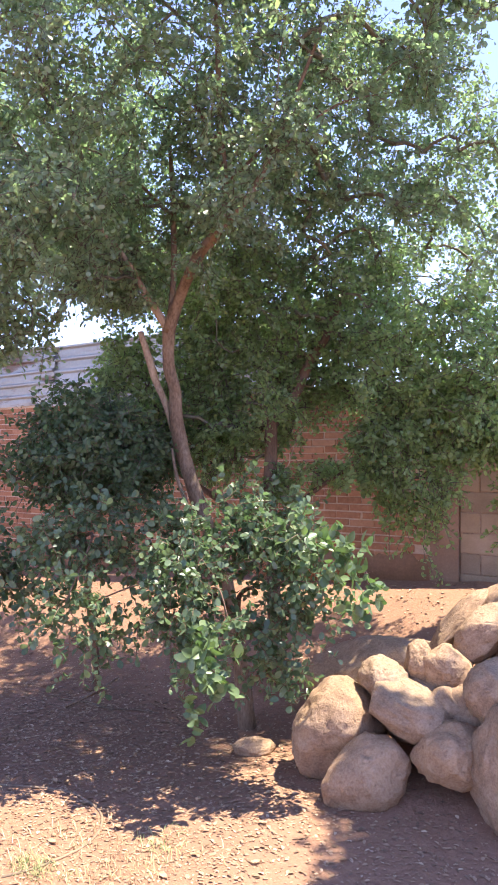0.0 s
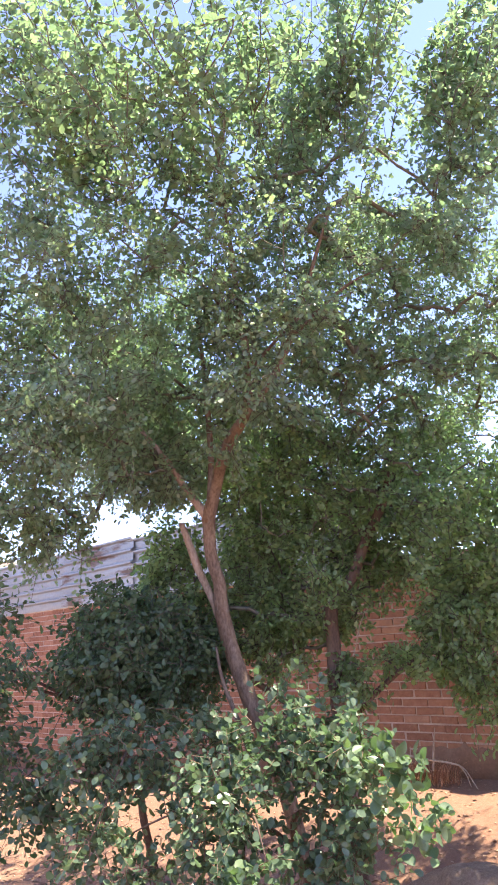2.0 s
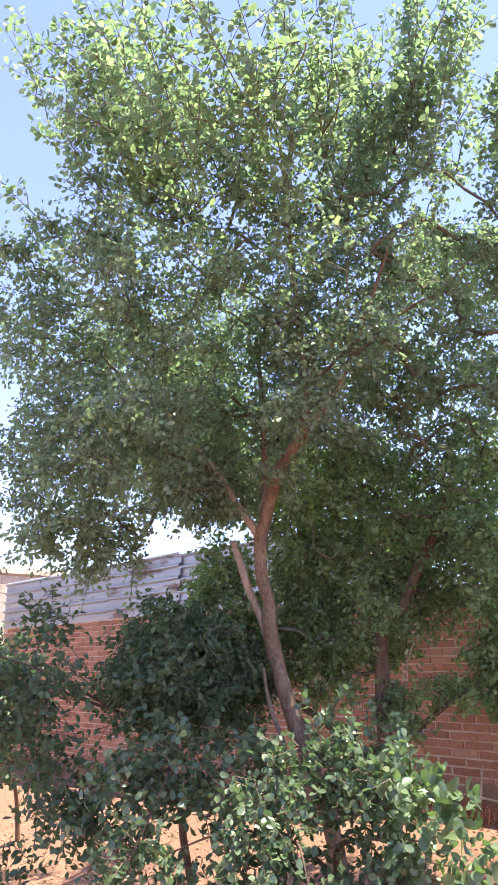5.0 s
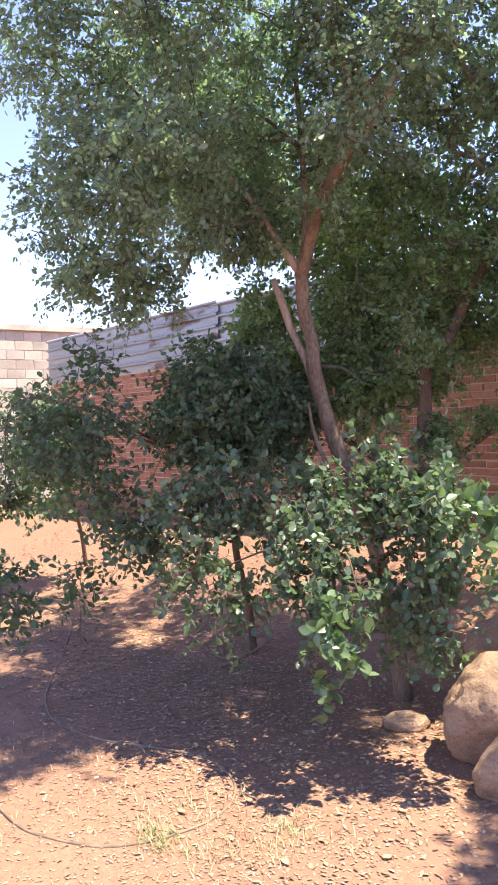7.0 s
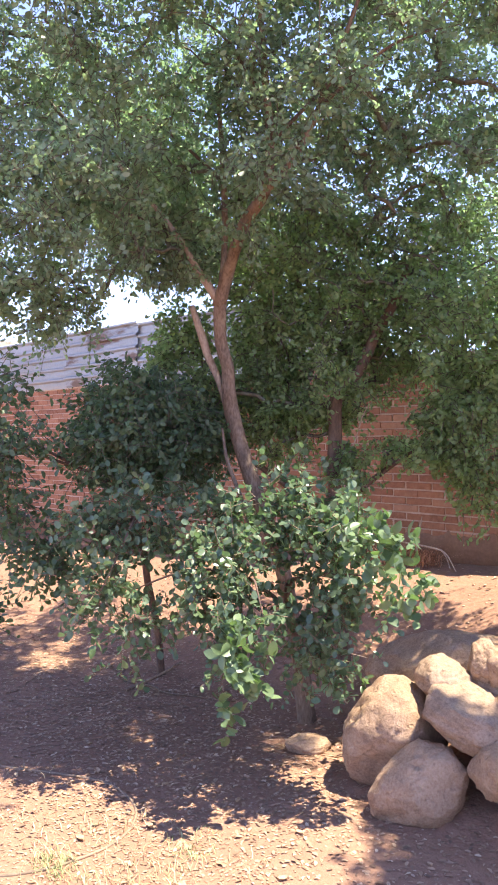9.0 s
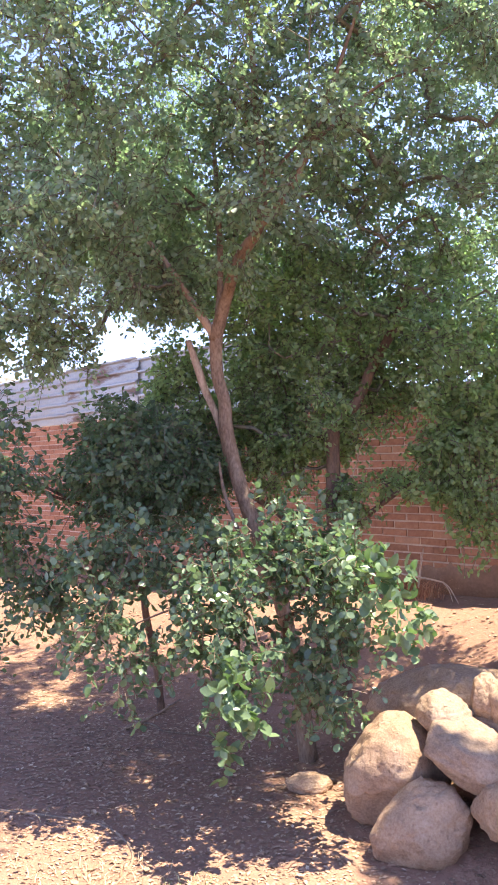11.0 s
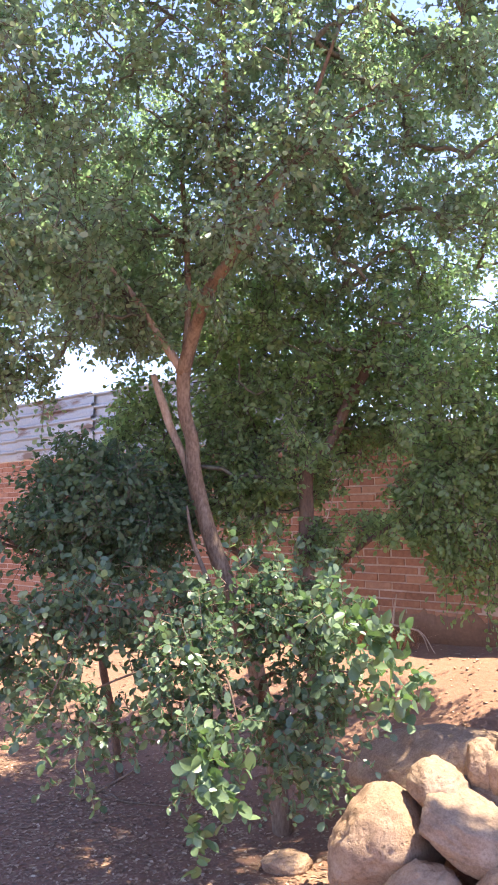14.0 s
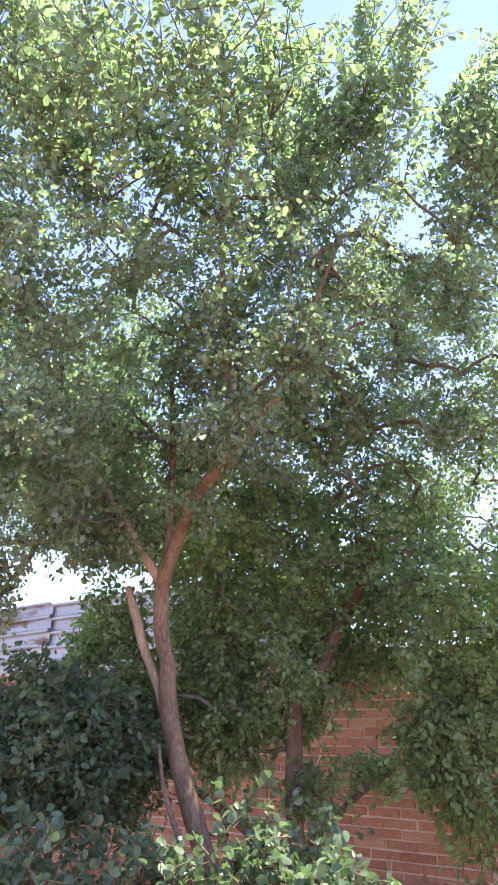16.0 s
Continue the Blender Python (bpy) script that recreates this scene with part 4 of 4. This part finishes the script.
# ---- broad-leaved shrub before the trunk ----
shrub = tree_base("shrub", (-2.8, 4.4, 0), "low spreading shrub with broad oval green leaves", "shrub")
tree_limb(shrub, "stem", ((-2.88, 4.5, 0.55, 0.02), (-2.74, 4.25, 0.8, 0.022), (-2.6, 4.05, 1.0, 0.02), (-2.48, 3.95, 1.15, 0.014), (-2.15, 3.85, 1.25, 0.008), (-1.8, 3.75, 1.3, 0.004)), BARK_DARK, "", 9)
tree_limb(shrub, "stem", ((-2.6, 4.02, 0.98, 0.012), (-2.45, 3.6, 1.2, 0.009), (-2.25, 3.4, 1.25, 0.006), (-2.15, 3.35, 1.1, 0.002)), BARK_DARK, "", 8, 2)
tree_limb(shrub, "stem", ((-2.6, 4.02, 0.98, 0.014), (-2.65, 3.7, 1.2, 0.01), (-2.8, 3.4, 1.25, 0.007), (-3.15, 3.2, 1.1, 0.004)), BARK_DARK, "", 8, 3)
tree_limb(shrub, "stem", ((-2.73, 4.24, 0.82, 0.006), (-2.58, 4.31, 0.83, 0.005), (-2.42, 4.25, 0.8, 0.0045), (-2.35, 4.25, 0.72, 0.004), (-2.27, 4.26, 0.69, 0.003), (-2.16, 4.28, 0.68, 0.002)), BARK_PALE, "thin bare pale twig", 6, 5)
low = Foliage()
WEST_SIDE = (
    ((-3.21, 3.38, 1.63), 0.18, 0.08, 72), ((-3.41, 3.19, 1.51), 0.14, 0.10, 74), ((-3.26, 3.33, 1.4), 0.19, 0.08, 80),
    ((-3.2, 3.11, 1.09), 0.15, 0.11, 72), ((-2.84, 3.61, 1.5), 0.19, 0.10, 97), ((-2.62, 3.54, 1.32), 0.16, 0.11, 98),
    ((-2.79, 3.36, 1.15), 0.09, 0.10, 24), ((-3.09, 3.21, 0.93), 0.14, 0.08, 40), ((-2.61, 3.4, 0.96), 0.06, 0.09, 25))
EAST_SIDE = (
    ((-2.55, 3.46, 1.12), 0.14, 0.11, 70), ((-2.57, 3.87, 1.6), 0.19, 0.08, 83), ((-2.37, 4.06, 1.63), 0.19, 0.10, 97),
    ((-2.24, 3.9, 1.42), 0.12, 0.11, 68), ((-1.96, 3.9, 1.54), 0.14, 0.08, 52), ((-2.08, 3.85, 1.19), 0.14, 0.11, 62),
    ((-1.84, 3.87, 1.18), 0.10, 0.08, 22), ((-2.22, 3.78, 0.97), 0.13, 0.09, 59), ((-2.18, 3.82, 0.78), 0.13, 0.08, 55),
    ((-1.9, 3.81, 0.94), 0.07, 0.04, 5), ((-2.47, 3.39, 0.86), 0.06, 0.09, 21), ((-2.31, 3.41, 0.97), 0.05, 0.09, 16))
for c, rh, rv, n in WEST_SIDE + EAST_SIDE:
    low.cloud(c, rh, rv, round(0.8 * n), 0.048, 0.68, per_twig=9, reach=0.16, droop=0.15)
low.crown(shrub, LEAF_BUSH, "foliage")


def single_leaf(kind, mat):
    """A broad oval leaf with a sunken midrib, lying along +x, one metre long."""
    rnd = random.Random(kind)
    wide, cup, curl = rnd.uniform(0.27, 0.34), rnd.uniform(0.05, 0.14), rnd.uniform(0.05, 0.2)
    rows = ((0.0, 0.0), (0.14, 0.62), (0.34, 0.96), (0.56, 1.0), (0.78, 0.76), (0.93, 0.36), (1.0, 0.0))
    v, f = [], []
    for x, w in rows:
        z = -curl * x * x
        v += [(x, -w * wide, z + cup * w), (x, 0, z), (x, w * wide, z + cup * w)]
    for i in range(len(rows) - 1):
        a = 3 * i
        f += [(a, a + 3, a + 4, a + 1), (a + 1, a + 4, a + 5, a + 2)]
    return mesh_of("leaf", v, f, mat, True)


def object_leaf_material():
    m, nt, nodes, links, bsdf = material("broad_leaf")
    info = nodes.new("ShaderNodeObjectInfo")
    col = ramp(nodes, links, info.outputs["Random"], ((0.0, (0.075, 0.12, 0.068)), (0.5, (0.12, 0.18, 0.095)), (1.0, (0.18, 0.255, 0.13))))
    vein = noise_tex(nodes, links, 9.0, 3)
    col = mixed(nodes, links, 0.25, col, ramp(nodes, links, vein, ((0.3, (0.05, 0.08, 0.04)), (0.7, (0.14, 0.19, 0.08)))))
    links.new(col, bsdf.inputs["Base Color"])
    bsdf.inputs["Roughness"].default_value = 0.36
    tr = nodes.new("ShaderNodeBsdfTranslucent")
    links.new(mixed(nodes, links, 1.0, col, (1.35, 1.75, 0.85), "MULTIPLY"), tr.inputs[0])
    mx = nodes.new("ShaderNodeMixShader")
    mx.inputs[0].default_value = 0.32
    links.new(bsdf.outputs[0], mx.inputs[1])
    links.new(tr.outputs[0], mx.inputs[2])
    links.new(mx.outputs[0], nodes["Material Output"].inputs[0])
    return m


BROAD = object_leaf_material()
leaf_shapes = [single_leaf(k, BROAD) for k in range(5)]


def broad_leaves(thing, centre, rh, rv, twigs, size, per_twig=6):
    at, axis, face, length, a, b = sprays(centre, rh, rv, twigs, size, per_twig=per_twig, reach=0.09, droop=0.4)
    side = unit(np.cross(face, axis))
    face = np.cross(axis, side)
    for k in range(len(at)):
        m = Matrix((axis[k], side[k], face[k])).transposed().to_4x4()
        m.translation = at[k]
        part("leaf", leaf_shapes[k % 5], thing[0], m=thing[1] @ m @ Matrix.Scale(length[k], 4))


for c, rh, rv, n, s in (((-2.19, 4.27, 0.61), 0.02, 0.07, 2, 0.05), ((-2.0, 3.8, 1.55), 0.11, 0.06, 9, 0.058), ((-1.76, 3.81, 1.45), 0.15, 0.08, 26, 0.07), ((-1.60, 3.91, 1.27), 0.09, 0.08, 15, 0.066), ((-2.27, 3.32, 0.94), 0.08, 0.10, 14, 0.072), ((-2.28, 3.31, 0.77), 0.05, 0.08, 9, 0.072), ((-2.33, 3.25, 0.6), 0.03, 0.05, 5, 0.07), ((-2.5, 3.38, 1.33), 0.13, 0.08, 2, 0.07), ((-3.16, 3.01, 0.97), 0.10, 0.07, 2, 0.07), ((-2.97, 3.19, 1.03), 0.08, 0.07, 2, 0.07), ((-2.14, 3.72, 0.82), 0.09, 0.06, 1, 0.06)):
    broad_leaves(shrub, c, rh, rv, n, s)

# ---- unseen tree beside the path, added so that its shade falls on the boulders ----
shade_tree = tree_base("tree", (2.5, 6.0, 0.4), "tall unseen tree with a round leafy crown, added to shade the boulders", "tree")
tree_limb(shade_tree, "trunk", ((2.5, 6.0, 0.2, 0.12), (2.45, 5.95, 2.2, 0.10), (2.2, 5.8, 4.2, 0.075), (1.9, 5.6, 5.4, 0.05), (1.5, 5.3, 6.8, 0.02)), BARK, "", 10, 8)
tree_limb(shade_tree, "limb", ((2.1, 5.7, 4.9, 0.05), (1.6, 5.3, 5.7, 0.035), (1.0, 4.95, 5.98, 0.02), (0.5, 5.0, 6.0, 0.006)), BARK, "", 8, 9)
beside = Foliage()
for c, rh, rv, n in (((0.25, 5.05, 6.00), 0.10, 0.05, 110), ((0.54, 5.07, 6.00), 0.12, 0.08, 140), ((0.74, 4.79, 6.00), 0.24, 0.12, 420), ((0.74, 4.47, 5.98), 0.16, 0.10, 200), ((0.62, 4.23, 5.96), 0.08, 0.06, 60), ((0.86, 5.27, 6.10), 0.24, 0.14, 420), ((1.21, 4.86, 6.10), 0.35, 0.2, 600), ((1.31, 5.41, 6.40), 0.4, 0.3, 700), ((1.71, 5.01, 6.50), 0.5, 0.35, 700), ((1.91, 5.61, 7.00), 0.6, 0.5, 800)):
    beside.cloud(c, rh, rv, n, 0.055, reach=0.1)
beside.crown(shade_tree, LEAF)

# ---- litter, grass and fallen wood on the earth ----
def litter(name, label, count, place, size, mat, category):
    x, y = place(count)
    z = np.array([ground_height(a, b) for a, b in zip(x, y)]) + 0.0015
    at = np.stack([x, y, z + 0.004 * rng.random(count)], 1)
    turn = rng.random(count) * 2 * math.pi
    axis = unit(np.stack([np.cos(turn), np.sin(turn), 0.08 * rng.normal(size=count)], 1))
    face = unit(np.array((0, 0, 1.0)) + 0.14 * rng.normal(size=(count, 3)))
    v = leaf_verts(at, axis, face, size * (0.4 + 1.0 * rng.random(count)), 0.5)
    tagged(new(name, quads_mesh(name, v, leaf_quads(count), mat)), label, category, kind="stuff")


litter("leaf_litter", "dry tan fallen leaves scattered over the bare earth", 20000, lambda n: (-4.0 + 1.7 * rng.normal(size=n), 3.95 + 0.75 * rng.normal(size=n)), 0.030, LITTER, "leaf litter")
litter("leaf_litter", "pale dry leaves and chips lying on sunlit earth", 9000, lambda n: (-2.4 + 1.1 * rng.normal(size=n), 2.6 + 0.7 * rng.normal(size=n)), 0.019, PALE_LITTER, "leaf litter")
litter("leaf_litter", "dry leaf crumbs on the earth below the wall", 4500, lambda n: (rng.uniform(-11, -1, n), rng.uniform(4.5, 6.9, n)), 0.035, LITTER, "leaf litter")


def grass(name, label, tufts, tall, mat):
    v, q = [], []
    for x, y, spread, n in tufts:
        for _ in range(n):
            a, b = x + spread * rng.normal(), y + spread * rng.normal()
            g = ground_height(a, b)
            t = rng.random() * 2 * math.pi
            lean = tall * (0.3 + 0.9 * rng.random())
            up = tall * (0.35 + 0.8 * rng.random())
            w = 0.0022
            i = len(v)
            for f, k in ((0, 1), (0.5, 0.8), (1.0, 0.15)):
                cx, cy, cz = a + math.cos(t) * lean * f * f, b + math.sin(t) * lean * f * f, g + up * f * (1.2 - 0.35 * f)
                v += [(cx - w * k * math.sin(t), cy + w * k * math.cos(t), cz), (cx + w * k * math.sin(t), cy - w * k * math.cos(t), cz)]
            q += [(i, i + 1, i + 3, i + 2), (i + 2, i + 3, i + 5, i + 4)]
    tagged(new(name, quads_mesh(name, v, q, mat)), label, "dry grass", kind="stuff")


tufts = [(-2.3 + 0.35 * rng.normal(), 2.75 + 0.16 * rng.normal(), 0.07, 16) for _ in range(16)] + [(-3.0 + 0.6 * rng.normal(), 2.35 + 0.3 * rng.normal(), 0.1, 12) for _ in range(26)]
grass("dry_grass", "sparse straw-coloured dry grass flattened on the earth", tufts, 0.05, STRAW)
tufts = [(-3.65 + 0.28 * rng.normal(), 6.8 + 0.05 * rng.normal(), 0.06, 55) for _ in range(18)]
grass("dry_grass", "rust-brown dead grass clump at the foot of the wall", tufts, 0.2, RUSTGRASS)


def stick(label, points, mat=DEADWOOD, sides=7, seed=0, name="fallen_branch"):
    v, f = tube(points, sides, seed=seed)
    return tagged(new(name, mesh_of(name, v, f, mat, True)), label, "branch")


def on_ground(points, r, up=0.0):
    return [(x, y, ground_height(x, y) + r * 0.8 + up, r * k) for (x, y), k in zip(points, np.linspace(1, 0.4, len(points)))]


def hose(points, r):
    """A hose lying in slack curves on the earth."""
    line = [(x, y, ground_height(x, y) + 0.35 * r + 0.006 * noise.noise((x * 3, y * 3, 7)), r) for x, y in points]
    v, f = tube(line, 10, 8, 0.05)
    tagged(new("garden_hose", mesh_of("garden_hose", v, f, HOSE, True)), "dusty grey-olive garden hose lying in slack loops on the earth", "hose")


hose(((-9.6, 2.2), (-8.6, 3.0), (-7.73, 3.88), (-7.35, 3.96), (-6.86, 3.94), (-6.41, 3.83), (-5.73, 3.41), (-5.22, 3.07), (-4.78, 2.81), (-4.38, 2.67), (-4.06, 2.66), (-3.76, 2.74), (-3.45, 2.92), (-3.17, 3.06), (-2.94, 3.06), (-2.77, 2.99), (-2.64, 2.84), (-2.59, 2.67), (-2.6, 2.5), (-2.64, 2.34), (-2.77, 2.16), (-2.99, 2.03), (-3.22, 1.95), (-3.68, 1.95)), 0.008)
stick("short dead branch lying at the sapling's foot", on_ground(((-4.6, 4.25), (-4.3, 4.33), (-4.1, 4.29), (-3.8, 4.42), (-3.65, 4.44)), 0.009), BARK, seed=3)
stick("thin dead branch propped on the ground", ((-4.35, 4.1, 0.02, 0.014), (-4.2, 4.3, 0.12, 0.012), (-4.1, 4.45, 0.22, 0.006)), BARK, seed=4)
stick("pale bare dead branch arching before the wall", ((-3.67, 6.74, 1.03, 0.011), (-3.45, 6.72, 1.0, 0.01), (-3.13, 6.7, 0.98, 0.009), (-2.98, 6.66, 0.95, 0.006), (-2.84, 6.6, 0.81, 0.003)), DEADWOOD, seed=5)
stick("thin forked dead twig beside the wall", ((-3.04, 6.68, 0.98, 0.006), (-2.97, 6.66, 0.91, 0.005), (-2.91, 6.62, 0.82, 0.003)), DEADWOOD, seed=8)
stick("pale upright dead stick before the wall", ((-3.32, 6.72, 0.9, 0.011), (-3.3, 6.73, 1.08, 0.011), (-3.27, 6.74, 1.26, 0.004)), DEADWOOD, seed=6)
stick("short upright dead stub before the wall", ((-3.56, 6.74, 0.94, 0.008), (-3.55, 6.74, 1.09, 0.004)), DEADWOOD, seed=7)
tufts = [(-2.62 + 0.1 * rng.normal(), 2.38 + 0.05 * rng.normal(), 0.03, 22) for _ in range(9)] + [(-2.25 + 0.14 * rng.normal(), 2.95 + 0.07 * rng.normal(), 0.04, 14) for _ in range(9)]
grass("weeds", "short green weeds sprouting among dry straw", tufts, 0.045, WEED)
grass("weeds", "pale green grass sprig growing behind the boulders", [(-1.30, 5.58, 0.03, 26), (-1.24, 5.62, 0.02, 10)], 0.22, WEED)


def pebbles():
    """Small half-sunk stones strewn over the open earth."""
    v, f = [], []
    for _ in range(140):
        x, y = -2.3 + 1.3 * rng.normal(), 3.0 + 0.9 * rng.normal()
        r = 0.005 + 0.011 * rng.random() ** 2
        bm = bmesh.new()
        bmesh.ops.create_icosphere(bm, subdivisions=1, radius=r)
        g = ground_height(x, y) + 0.3 * r
        turn = rng.random() * 6.3
        n = len(v)
        for k in bm.verts:
            q = k.co * (1 + 0.3 * noise.noise(k.co * 60 + Vector((x * 9, y * 9, 0))))
            v.append((x + q.x * 1.3 * math.cos(turn) - q.y * math.sin(turn), y + q.x * 1.3 * math.sin(turn) + q.y * math.cos(turn), g + 0.7 * q.z))
        f += [tuple(n + k.index for k in p.verts) for p in bm.faces]
        bm.free()
    tagged(new("pebbles", mesh_of("pebbles", v, f, ROCK, True)), "small brown pebbles half sunk in the bare earth", "pebbles", kind="stuff")


pebbles()


def dry_leaf(at, length, turn, seed):
    """A broad fallen leaf, curled up at its edges."""
    rnd = random.Random(seed)
    v, f = [], []
    for i in range(7):
        u = i / 6
        w = length * 0.27 * math.sin(math.pi * min(u * 0.93 + 0.04, 1)) ** 0.8
        for k in range(5):
            s = (k - 2) / 2
            v.append((length * (u - 0.5), s * w, 0.006 + length * (0.16 * s * s + 0.10 * (u - 0.5) ** 2) + rnd.uniform(-0.002, 0.002)))
    for i in range(6):
        for k in range(4):
            a = i * 5 + k
            f.append((a, a + 1, a + 6, a + 5))
    n = len(v)
    v += [(x, y, z + 0.0012) for x, y, z in v]
    f += [tuple(n + i for i in reversed(q)) for q in f]
    x, y = at
    ob = new("dry_leaf", mesh_of("dry_leaf", v, f, DRY_LEAF, True))
    ob.matrix_basis = pose(x, y, ground_height(x, y), rnd.uniform(-8, 8), rnd.uniform(-8, 8), turn)
    tagged(ob, "curled tan fallen leaf lying on the earth", "dry leaf", "fallen leaves")


for k, (x, y) in enumerate(((-2.38, 2.66), (-2.75, 2.62), (-2.05, 2.7), (-1.75, 3.05), (-2.9, 3.3), (-3.3, 3.1), (-2.45, 3.45), (-1.5, 2.75), (-1.95, 3.4), (-3.7, 3.6), (-2.15, 3.75), (-2.6, 2.95))):
    dry_leaf((x, y), 0.045 + 0.02 * rng.random(), 360 * rng.random(), 100 + k)
